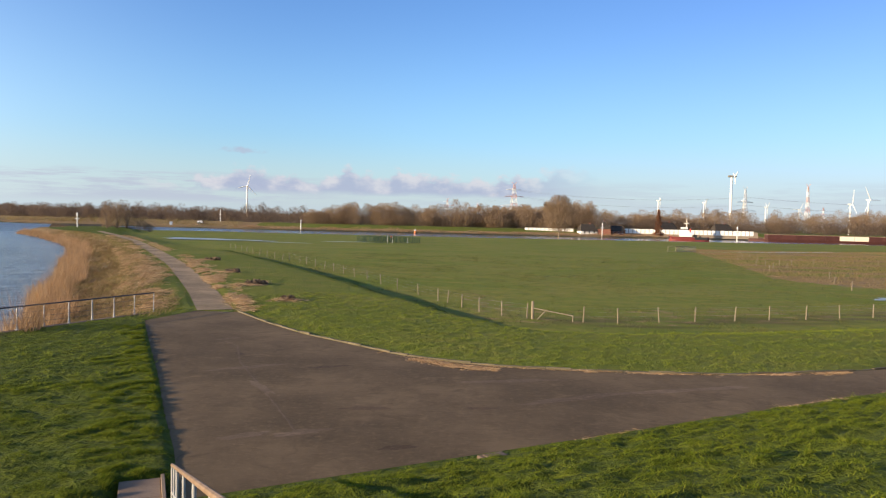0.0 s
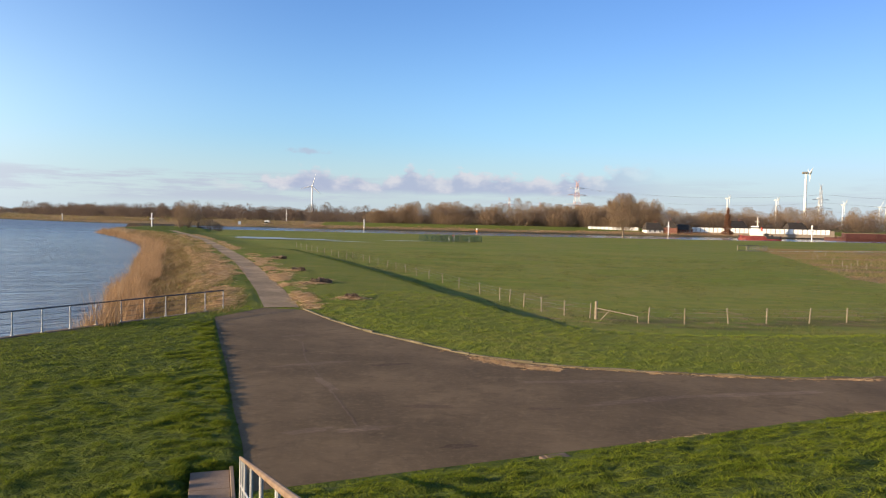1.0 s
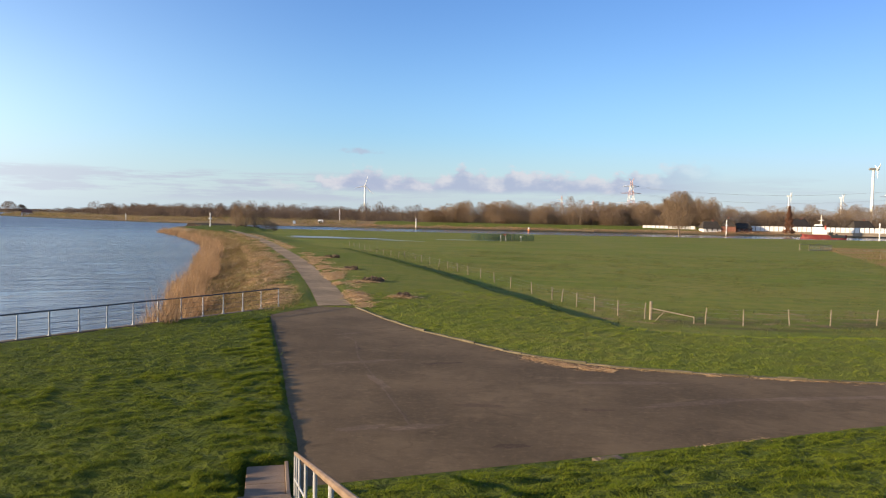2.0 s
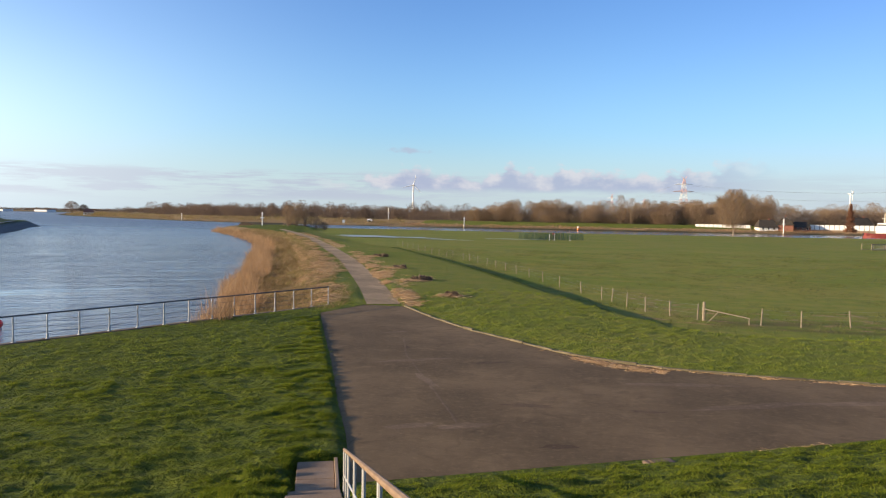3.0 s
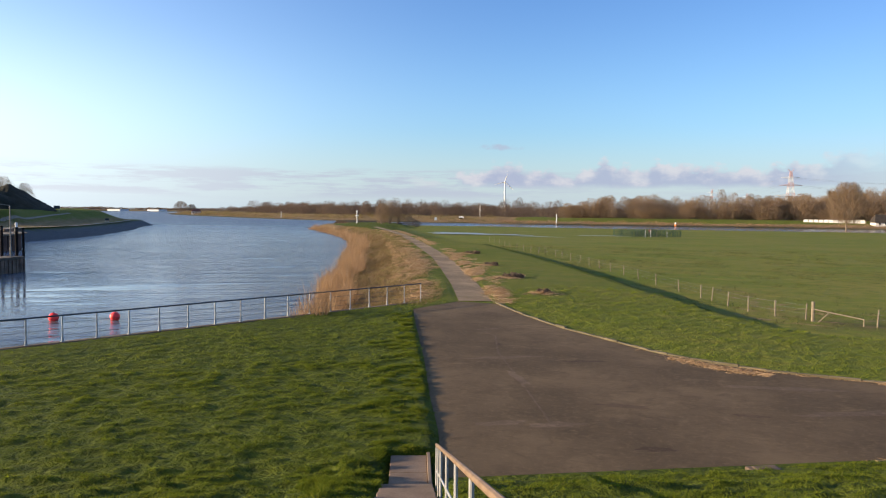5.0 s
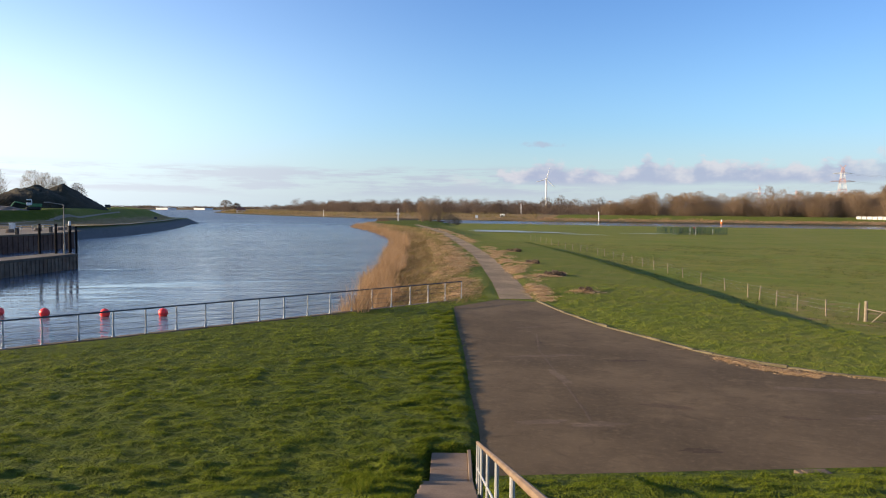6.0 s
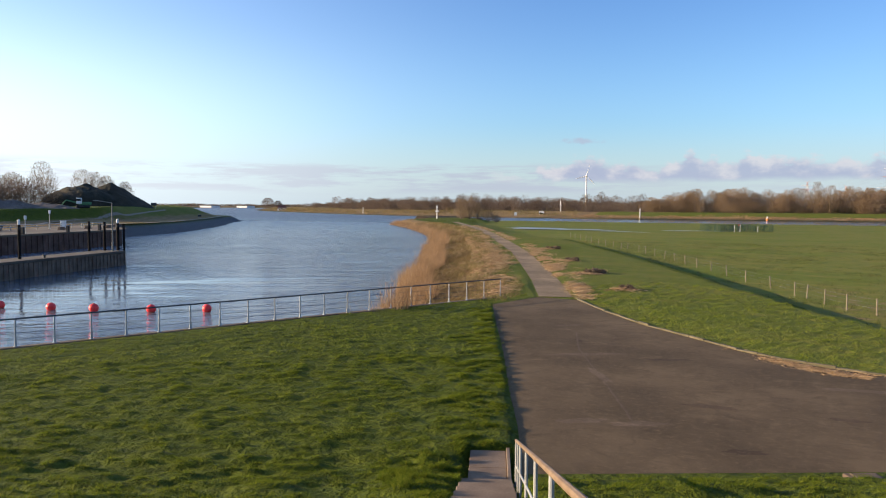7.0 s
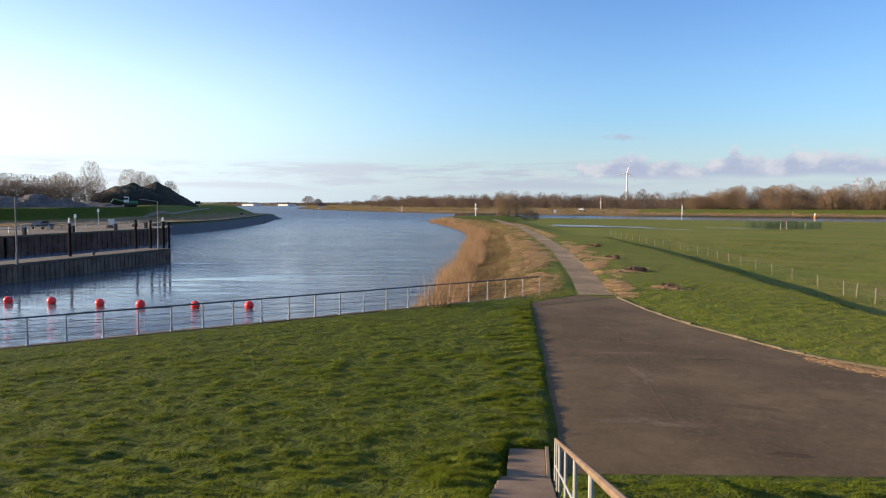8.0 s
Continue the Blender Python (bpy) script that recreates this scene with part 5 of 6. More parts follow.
house(192, 498, 0.2, 10, 13, 9, 3.2, 5.0, THATCH, BRICK_WALL, "dark-roofed farmhouse among the trees of the far bank")


def conifer(x, y, z, tall):
    r = np.random.default_rng(77)
    root = base("cypress", x, y, z, label="narrow rust-brown pointed tree on the far bank", category="tree")
    part("trunk", tube(fresh(), (0, 0, -0.5), (0, 0, tall * 0.6), 0.3, 0.1), BARK, root)
    m = 2400
    h, a = r.uniform(0.0, 1, m) ** 1.2, r.uniform(0, 2 * math.pi, m)
    rad = tall * 0.19 * (1 - h) ** 0.75 * np.sqrt(r.uniform(0.1, 1, m)) * (0.85 + 0.3 * np.sin(h * 30))
    roots = np.stack([rad * np.cos(a), rad * np.sin(a), h * tall * 0.97], 1)
    tips = roots + np.stack([np.cos(a) * 0.5, np.sin(a) * 0.5, np.full(m, 0.9)], 1) * r.uniform(0.5, 1.2, m)[:, None]
    v, f = slivers(roots, tips, r.uniform(0.2, 0.45, m), r)
    mesh_object("crown", v, f, CYPRESS).parent = root


CYPRESS = tinted("rusty_conifer_needles", [(0.13, 0.055, 0.03), (0.17, 0.075, 0.04), (0.1, 0.05, 0.03)])
conifer(131.5, 441, 0.0, 16)


def hull(long, wide, deep, sheer, nose=0.25):
    """A ship's hull from stations, bow at +x; its deck is closed."""
    bm = fresh()
    rings = []
    for i in range(13):
        t = i / 12
        x = (t - 0.5) * long
        k = 1 - max(0, (t - (1 - nose)) / nose) ** 2.2 - 0.25 * max(0, (0.1 - t) / 0.1)
        k = max(k, 0.03)
        top = deep + sheer * (2 * t - 0.9) ** 2
        rings.append([bm.verts.new(c) for c in ((x, -wide / 2 * k, top), (x, -wide / 2 * k * 0.92, 0.0), (x, -wide * 0.3 * k, -0.9),
                                                (x, wide * 0.3 * k, -0.9), (x, wide / 2 * k * 0.92, 0.0), (x, wide / 2 * k, top))])
    for a, b in zip(rings, rings[1:]):
        for i in range(6):
            bm.faces.new((a[i], b[i], b[(i + 1) % 6], a[(i + 1) % 6]))
    bm.faces.new(rings[0])
    bm.faces.new(rings[-1][::-1])
    bmesh.ops.recalc_face_normals(bm, faces=bm.faces[:])
    return bm


CREAM = worn("cream_ship_paint", (0.62, 0.53, 0.4), (0.72, 0.63, 0.5), 0.3, 4, 0.7)
TUG_RED = worn("dark_red_ship_paint", (0.13, 0.022, 0.02), (0.19, 0.036, 0.03), 0.6, 6, 0.6)


def tug(x, y, turn):
    root = base("tugboat", x, y, WATER_Z, turn, label="red tugboat with white wheelhouse on the river", category="tugboat")
    part("hull", hull(21, 6.4, 1.5, 0.9), TUG_RED, root, "dark red hull")
    part("stern_deck", box(fresh(), -6.6, 0, 1.3, 7.0, 6.6, 1.5, bevel=0.3), BLACK_PAINT, root, "black low stern")
    part("bulwark", box(fresh(), 3.4, 0, 1.6, 12, 5.9, 0.8, bevel=0.25), TUG_RED, root, "red bulwark")
    part("deckhouse", box(fresh(), 1.6, 0, 3.4, 6.5, 4.4, 2.4, bevel=0.2), WHITE_STEEL, root)
    wheel = part("wheelhouse", box(fresh(), 2.4, 0, 6.0, 3.8, 3.6, 2.8, bevel=0.25), WHITE_STEEL, root)
    part("window_band", box(fresh(), 2.4, 0, 6.4, 3.84, 3.64, 0.6), GLASS_DARK, wheel)
    part("upper_deck", box(fresh(), 1.6, 0, 4.6, 7.2, 5.0, 0.2, bevel=0.05), WHITE_STEEL, root)
    part("aft_house", box(fresh(), -3.4, 0, 2.8, 2.0, 3.6, 1.4, bevel=0.2), BLACK_PAINT, root)
    part("mast", tube(fresh(), (1.2, 0, 7.3), (1.2, 0, 12.2), 0.36, 0.18), CREAM, root)
    part("yard", tube(fresh(), (0.0, 0, 9.6), (2.6, 0, 9.6), 0.16), WHITE_STEEL, root)
    part("funnel", tube(fresh(), (-0.8, 1.0, 4.2), (-0.8, 1.0, 6.8), 0.45), RED_STEEL, root)
    part("rubber_fender", tube(fresh(), (10.0, 0, 1.6), (10.6, 0, 1.6), 0.9, 0.6), BLACK_PAINT, root)
    part("winch", tube(fresh(), (-6, -0.9, 2.2), (-6, 0.9, 2.2), 0.6), BLACK_PAINT, root)


tug(135.5, 398, 165)


def barge(x, y, turn, long):
    root = base("barge", x, y, WATER_Z, turn, label="long maroon river barge with a cream hatch section", category="barge")
    part("hull", hull(long, 9.5, 1.4, 0.3, 0.1), MAROON, root)
    n = 13
    for i in range(n):
        cx = -long / 2 + 10 + (long - 20) * (i + 0.5) / n
        part("coaming", box(fresh(), cx, 0, 2.7, (long - 20) / n - 0.15, 8.4, 2.9, bevel=0.06), MAROON if i not in (6, 7) else CREAM, root)
        part("hatch_cover", box(fresh(), cx, 0, 4.25, (long - 20) / n - 0.05, 8.6, 0.3, bevel=0.05), RUSTY, root)
    house_ = part("wheelhouse", box(fresh(), -long / 2 + 6, 0, 4.0, 6, 6, 3.4, bevel=0.2), WHITE_STEEL, root)
    part("window_band", box(fresh(), -long / 2 + 6, 0, 4.8, 6.06, 6.06, 0.9), GLASS_DARK, house_)


barge(247, 428, 170, 124)


def nav_post(x, y, z, tall, r_, label, cross=False):
    root = base("beacon", x, y, z, label=label, category="beacon", group="white beacons")
    part("post", tube(fresh(), (0, 0, -1.5), (0, 0, tall), r_, r_ * 0.9, sides=10), WHITE_STEEL, root)
    part("lantern", tube(fresh(), (0, 0, tall), (0, 0, tall + r_ * 3), r_ * 1.5, r_ * 0.8, sides=10), WHITE_STEEL, root)
    if cross:
        part("board", box(fresh(), 0, 0, tall * 0.72, r_ * 7, r_, r_ * 2.2, 20), WHITE_STEEL, root)
    part("foot", tube(fresh(), (0, 0, -1.5), (0, 0, 0.5), r_ * 1.6, sides=10), CONCRETE, root)


nav_post(135.9, 333.3, -1.3, 7.0, 0.26, "stout white beacon post on the meadow bank", True)
nav_post(-86.6, 437.5, -1.2, 5.2, 0.28, "white beacon post at the foot of the far dike")
nav_post(-149.6, 294.2, -1.0, 6.2, 0.24, "white beacon post on the tip of the bank", True)
nav_post(-154, 497, -0.3, 10.0, 0.25, "tall pale beacon mast on the far bank", True)
nav_post(97.0, 440, -1.5, 7.8, 0.26, "white beacon post before the farmhouses", True)
nav_post(-330, 512, -1.2, 5.0, 0.22, "small pale beacon on the far bank")

marker = base("channel_marker", -17.2, 438.5, -1.2, label="small orange and white channel marker on the far bank", category="marker")
part("drum", tube(fresh(), (0, 0, -0.4), (0, 0, 0.9), 0.7, 0.6, sides=14), ORANGE_PAINT, marker)
part("top", tube(fresh(), (0, 0, 0.9), (0, 0, 2.0), 0.5, 0.25, sides=14), WHITE_STEEL, marker)


def shed_far(x, y, turn, w_, d_, h_, label):
    root = base("warehouse", x, y, -0.5, turn, label=label, category="warehouse", group="distant warehouses")
    part("walls", box(fresh(), 0, 0, h_ / 2, w_, d_, h_), WHITE_WALL, root)
    part("roof", box(fresh(), 0, 0, h_ + 0.4, w_ + 1, d_ + 1, 0.8, bevel=0.2), GALVANISED, root)


shed_far(-1400, 1430, 0, 40, 30, 4.2, "long white warehouse on the distant shore")
shed_far(-1340, 1500, 0, 36, 30, 4.2, "long white warehouse on the distant shore")
house(-598, 737, -0.6, 40, 11, 8, 3.8, 3.2, BRICK_WALL, WHITE_WALL, "white house with a red roof at the river bend", False)
house(-159, 470, 0.6, 10, 2.6, 2.4, 1.4, 0.7, WHITE_WALL, WHITE_WALL, "small white hut on the far dike", False)


# ---- meadow: fences, gate, pen ----
def fence_post(tall, r_, lean):
    root = base("fence_post", 0, 0, 0, label="weathered pale wooden fence post in the meadow", category="fence post", group="posts of the meadow fence")
    bm = tube(fresh(), (0, 0, -0.4), (0, 0, tall), r_, r_ * 0.9, sides=8)
    part("post", bm, POST_WOOD, root)
    part("staple", box(fresh(), 0, -r_, tall * 0.8, 0.03, 0.03, 0.06), WIRE, root)
    return root


POSTS = [(-26.48, 118.8), (-25.45, 119.3), (-22.3, 112.4), (-20.5, 108.4), (-18.42, 104), (-16.4, 99.7), (-14.4, 95.2), (-12.5, 91), (-10.6, 86.6), (-8.64, 82.6), (-6.6, 77.5),
         (-4.5, 72.2), (-2.2, 66.9), (-0.33, 62.6), (0.5, 61.2), (1.63, 58.2), (2.92, 55.6), (4.5, 53.6), (6.24, 52.4), (10.07, 50.9), (12.47, 50.7), (15.73, 51.8),
         (18.56, 52.5), (21.84, 53.4), (24.86, 54.4), (28.05, 55.2), (31.21, 56.2), (34.66, 57.6), (38.2, 59.2), (42, 61)]
FAR_POSTS = [(-28.5 - 2.6 * i, 122 + 5.2 * i) for i in range(8)]
proto = fence_post(1.12, 0.047, 0)
for i, (x, y) in enumerate(POSTS + FAR_POSTS):
    m = pose(x, y, level(x, y) - 0.02, rng.normal(0, 3.5), rng.normal(0, 3.5), rng.uniform(0, 360)) @ Matrix.Diagonal((1, 1, 1, 1))
    if i == 0:
        proto.matrix_world = m
    else:
        copy_thing(proto, m)
for h in (0.45, 0.75, 1.02):
    cu = bpy.data.curves.new("fence_wire", "CURVE")
    cu.dimensions, cu.bevel_depth = "3D", 0.0035
    for run in (POSTS[:19], POSTS[19:]):
        sp = cu.splines.new("POLY")
        sp.points.add(len(run) - 1)
        for p, (x, y) in zip(sp.points, run):
            p.co = (x, y, level(x, y) + h, 1)
    cu.materials.append(WIRE)
    tagged(new("fence_wire", cu), "thin fence wire between the meadow posts", "fence wire", "wires of the meadow fence")


def gate():
    a, b = Vector((6.6, 52.0, 0)), Vector((9.4, 50.9, 0))
    u = b - a
    za = level(6.6, 52.0)
    root = base("field_gate", a.x, a.y, za, math.degrees(math.atan2(u.y, u.x)), label="sagging pale wooden field gate between posts", category="gate")
    L = u.length - 0.05
    part("gate_post", tube(fresh(), (0, 0, -0.4), (0, 0, 1.3), 0.11, 0.1), POST_WOOD, root, "thick wooden gate post")
    part("top_bar", tube(fresh(), (0.05, -0.1, 0.82), (L, -0.1, 0.44), 0.035), POST_WOOD, root)
    part("brace", tube(fresh(), (0.3, -0.1, -0.1), (0.95, -0.1, 0.66), 0.03), POST_WOOD, root)
    part("end_bar", tube(fresh(), (L, -0.1, -0.4), (L, -0.1, 0.46), 0.035), POST_WOOD, root)


gate()


def pen():
    a, b = Vector((-20.2, 213.7, 0)), Vector((-7.2, 223, 0))
    u = b - a
    z = level(-16, 217)
    root = base("game_pen", a.x, a.y, z, math.degrees(math.atan2(u.y, u.x)), label="low pen of green netting on the open meadow", category="pen")
    n, L, D = 6, u.length, 11.0
    for y0 in (0, D):
        for i in range(n + 1):
            part("post", tube(fresh(), (L * i / n, y0, -0.3), (L * i / n, y0, 2.1), 0.07), POST_WOOD if i in (2, 3) else NET, root)
        for i in range(n):
            bm = fresh()
            for k in range(22):
                x = L * (i + (k + 0.5) / 22) / n
                box(bm, x, y0, 1.05, 0.03, 0.02, 1.9)
            for k in range(12):
                box(bm, L * (i + 0.5) / n, y0, 0.15 + k * 0.16, L / n, 0.02, 0.025)
            part("net_panel", bm, NET, root)
    for x0 in (0, L):
        bm = fresh()
        for k in range(50):
            box(bm, x0, D * (k + 0.5) / 50, 1.05, 0.02, 0.03, 1.9)
        part("net_panel", bm, NET, root)
    part("white_post", box(fresh(), L * 0.3, 1.0, 1.0, 0.14, 0.14, 2.0, bevel=0.03), WHITE_STEEL, root, "white goal post")
    part("white_post", box(fresh(), L * 0.41, 1.0, 1.0, 0.16, 0.16, 2.0, bevel=0.03), WHITE_STEEL, root, "white goal post")
    part("red_board", box(fresh(), L * 0.4, 1.2, 1.9, 0.9, 0.12, 0.5, bevel=0.03), RED_STEEL, root, "red board on the goal")
    part("white_post", box(fresh(), L * 0.75, 1.0, 0.8, 0.12, 0.12, 1.7, bevel=0.03), WHITE_STEEL, root)


pen()


def cage(x, y, turn):
    root = base("wire_cage", x, y, level(x, y), turn, label="small open cage of pale timber and wire in the meadow", category="cage")
    L, D, H = 7.5, 3.0, 1.5
    for cx in (0, L / 2, L):
        for cy in (0, D):
            part("post", box(fresh(), cx, cy, H / 2, 0.14, 0.14, H, bevel=0.02), POST_WOOD, root)
    for h in (0.1, H):
        for cy in (0, D):
            part("rail", box(fresh(), L / 2, cy, h, L, 0.09, 0.09), POST_WOOD, root)
    bm = fresh()
    for k in range(40):
        box(bm, L * k / 40, 0, H / 2, 0.03, 0.02, H)
    part("wire_mesh", bm, WIRE, root)


cage(64.3, 198.6, 28)
for i in range(14):
    x, y = 76 - i * 2.1 + rng.normal(0, 1.5), 190 - i * 8 + rng.normal(0, 3)
    copy_thing(proto, pose(x, y, level(x, y) - 0.02, rng.normal(0, 3), rng.normal(0, 3), rng.uniform(0, 360)))
for i in range(10):
    x, y = 60 + i * 7.0, 138 + i * 2.0 + rng.normal(0, 1.5)
    copy_thing(proto, pose(x, y, level(x, y) - 0.02, rng.normal(0, 3), rng.normal(0, 3), rng.uniform(0, 360)))


def puddle(x, y, rx, ry, turn, seed):
    r = np.random.default_rng(seed)
    bm = fresh()
    ring = []
    for i in range(40):
        a = 2 * math.pi * i / 40
        k = 1 + 0.25 * math.sin(3 * a + seed) + 0.15 * math.sin(7 * a + 2 * seed) + r.normal(0, 0.04)
        ring.append(bm.verts.new((rx * k * math.cos(a), ry * k * math.sin(a), 0)))
    bm.faces.new(ring)
    ob = part("puddle", bm, PUDDLE)
    zs = land(np.array([x + d for d in (-rx, 0, rx)]), np.array([y, y, y]))[0]
    ob.matrix_world = pose(x, y, float(zs.max()) + 0.04, 0, 0, turn)
    tagged(ob, "shallow puddle of standing water in the meadow grass", "puddle", "puddles in the meadow")


puddle(-69, 213, 17, 6.5, -18, 1)
puddle(-45, 203, 7, 1.3, -15, 2)
puddle(-28, 222, 9, 1.6, 8, 3)
puddle(46.3, 73.5, 2.6, 1.2, 20, 4)
puddle(102, 216, 26, 2.2, 25, 5)


# ---- turf mounds and washed-up straw ----
def turf_mound(x, y, s, seed):
    root = base("turf_mound", x, y, level(x, y) - 0.05, seed * 40, label="torn dark clump of turf and roots on the grass slope", category="turf clump", group="turf clumps beside the path")
    r = np.random.default_rng(seed)
    for i in range(9):
        bm = fresh()
        bmesh.ops.create_icosphere(bm, subdivisions=3, radius=1.0)
        for v in bm.verts:
            v.co *= max(0.25, 1 + 0.75 * noise.fractal(v.co * 2.4 + Vector((seed, i, 0)), 0.8, 2.0, 4))
        bmesh.ops.scale(bm, vec=(s * r.uniform(0.15, 0.42), s * r.uniform(0.12, 0.3), s * r.uniform(0.1, 0.27)), verts=bm.verts[:])
        bmesh.ops.rotate(bm, cent=(0, 0, 0), matrix=Matrix.Rotation(r.uniform(0, 3), 3, "Z"), verts=bm.verts[:])
        bmesh.ops.translate(bm, vec=(r.normal(0, 0.42) * s, r.normal(0, 0.25) * s, s * r.uniform(0.02, 0.2)), verts=bm.verts[:])
        part("clod", bm, EARTH, root)
    m = 260
    roots = np.stack([r.normal(0, 0.5 * s, m), r.normal(0, 0.3 * s, m), r.uniform(0, 0.3 * s, m)], 1)
    tips = roots + r.normal(0, 0.2, (m, 3)) * (1, 1, 0.6)
    v, f = slivers(roots, tips, r.uniform(0.015, 0.035, m), r)
    mesh_object("straw", v, f, STRAW, kind="stuff").parent = root


turf_mound(-15.6, 60.9, 1.25, 1)
turf_mound(-16.6, 58.7, 0.55, 6)
turf_mound(-10.5, 49.4, 0.9, 2)
turf_mound(-21.5, 73.6, 1.0, 3)
turf_mound(-30.0, 93.5, 1.1, 4)


def litter(name, spots, rough_h, length, seed, label, width=0.02, mat=STRAW):
    """Loose stalks lying about: spots (n, 2) on the ground."""
    r = np.random.default_rng(seed)
    spots = np.asarray(spots)
    z = land(spots[:, 0], spots[:, 1])[0]
    z = np.where(inside(spots[:, 0], spots[:, 1], LOT), 0.0, z)
    n = len(spots)
    roots = np.stack([spots[:, 0], spots[:, 1], z + r.uniform(0.01, rough_h, n)], 1)
    a = r.normal(0.6, 0.9, n)
    tips = roots + np.stack([np.cos(a), np.sin(a), r.normal(0.02, 0.09, n)], 1) * (length * r.uniform(0.4, 1.3, n))[:, None]
    tips[:, 2] = np.maximum(tips[:, 2], z + 0.01)
    v, f = slivers(roots, tips, r.uniform(0.6, 1.5, n) * width, r)
    return mesh_object(name, v, f, mat, label=label, category="straw", kind="stuff")


def drift(line, count, spread, seed, lump=1.0):
    r = np.random.default_rng(seed)
    pts = np.array([(x, y) for x, y, _ in along(line, 0.15)])
    hd = np.radians([a for _, _, a in along(line, 0.15)])
    i = r.integers(0, len(pts), count * 3)
    off = r.normal(0, spread, len(i))
    keep = value_noise(pts[i, 0], pts[i, 1] + 1.7 * off, lump, seed) + r.normal(0, 0.08, len(i)) > 0.03
    i, off = i[keep][:count], off[keep][:count]
    return np.stack([pts[i, 0] - np.sin(hd[i]) * off, pts[i, 1] + np.cos(hd[i]) * off], 1)


litter("straw_litter", np.concatenate([drift(KERB_LINE[3:13], 1000, 0.1, 1, 2.5), drift([(-2.6, 31.0), (-0.85, 29.3), (0.8, 28.1), (2.2, 27.7)], 3600, 0.2, 2, 2.0),
                                       drift([(5.5, 27.75), (9.2, 27.55), (11.4, 27.65), (13.8, 28.1), (16.5, 28.8)], 1500, 0.13, 3, 0.9)]), 0.025, 0.22, 1, "washed-up dry straw lying along the kerb", 0.013)
litter("straw_litter", np.concatenate([drift([(-11.6, 43.2)] + beside(PATH_LEFT, 2.9)[1:4], 6500, 0.36, 4, 1.6), drift(beside(PATH_LEFT, 2.3)[:4], 4000, 0.2, 14, 2.2), drift(beside(PATH_LEFT, 3.9)[1:5], 1600, 0.5, 15, 1.5),
                                       drift(beside(PATH_LEFT, 3.0)[3:9], 7000, 0.6, 5, 4.0)]), 0.08, 0.5, 2, "washed-up dry reed straw beside the path", 0.02)
litter("straw_litter", np.concatenate([drift(beside(PATH_LEFT, -2.7)[:5], 13000, 0.6, 6, 1.5), drift(beside(PATH_LEFT, -4.4)[:6], 5000, 0.3, 7, 2.0), drift(beside(PATH_LEFT, -1.6)[2:9], 8000, 0.7, 17, 2.5)]), 0.22, 0.55, 3,
       "flattened dry reed straw on the river bank", 0.022)
litter("straw_litter", np.concatenate([drift([(x, y - 0.2) for x, y in LOT_NEAR[7:13]], 420, 0.14, 8, 1.0), drift([(3.5, 18.3), (5.3, 19.4)], 160, 0.15, 9, 0.6)]), 0.02, 0.22, 4, "dry straw along the edge of the grass", 0.008)
# dry patches round the turf clumps
litter("straw_litter", np.concatenate([np.random.default_rng(90 + i).normal(0, 0.55, (420, 2)) + c for i, c in enumerate(((-16.3, 59.8), (-10.8, 49.0), (-22.1, 72.7), (-30.6, 92.6)))]), 0.1, 0.35, 5,
       "dry straw torn loose around the turf clumps", 0.03)


# ---- reeds and grass ----
def blades(name, pts, tall, width, lean, mat, seed, label, category, per=1, spread=0.0, tuft=False, clumps=0.0):
    r = np.random.default_rng(seed)
    pts = np.repeat(np.asarray(pts), per, axis=0) + r.normal(0, spread, (len(pts) * per, 2))
    z = land(pts[:, 0], pts[:, 1])[0]
    n = len(pts)
    roots = np.stack([pts[:, 0], pts[:, 1], z - 0.02], 1)
    h = tall * r.uniform(0.55, 1.25, n)
    if tuft:
        x, y = pts[:, 0], pts[:, 1]
        h = h * (0.45 + 4.0 * np.clip(tussock(x, y) + 0.05, 0, 0.5))
        comb = np.stack([1.5 * value_noise(x, y, 0.4, 91), 1.5 * value_noise(x, y, 0.4, 92), np.zeros(n)], 1) * h[:, None]
        tips = comb
    else:
        h = h * (1 + clumps * (value_noise(pts[:, 0], pts[:, 1], 0.8, 93) + 0.8 * value_noise(pts[:, 0], pts[:, 1], 3.0, 94)))
        tips = np.zeros((n, 3))
    tips = tips + roots + np.stack([r.normal(lean[0], lean[2], n) * h, r.normal(lean[1], lean[2], n) * h, h], 1)
    v, f = slivers(roots, tips, width * r.uniform(0.6, 1.4, n), r)
    return mesh_object(name, v, f, mat, label=label, category=category, kind="stuff")


def scatter(n, x0, x1, y0, y1, seed, ok):
    r = np.random.default_rng(seed)
    p = np.stack([r.uniform(x0, x1, n), r.uniform(y0, y1, n)], 1)
    return p[ok(p[:, 0], p[:, 1])]


def reed_zone(lo, hi):
    def ok(x, y):
        d, _ = dist_line(x, y, REED_SHORE)
        wet = inside(x, y, WATER_RING)
        d = np.where(wet, -d, d) + 1.6 * value_noise(x, y, 6.0, 21)
        return (d > lo) & (d < hi)
    return ok


blades("reed_bed", scatter(190000, -60, -18, 34, 115, 31, reed_zone(-0.8, 2.3)), 1.5, 0.03, (0.12, -0.05, 0.3), STALKS, 31, "dense tan reed bed along the water's edge", "reeds", clumps=0.9)
blades("reed_bed", scatter(110000, -150, -50, 105, 260, 32, reed_zone(-0.8, 2.8)), 1.5, 0.06, (0.12, -0.05, 0.28), STALKS, 32, "tan reed bed along the outer bank", "reeds", clumps=0.9)
blades("dry_grass", scatter(130000, -62, -16, 40, 118, 37, reed_zone(1.9, 5.6)), 0.34, 0.03, (0.3, 0.1, 0.8), BROWN_GRASS, 37, "dead brown grass behind the reeds", "dry grass", clumps=1.2)
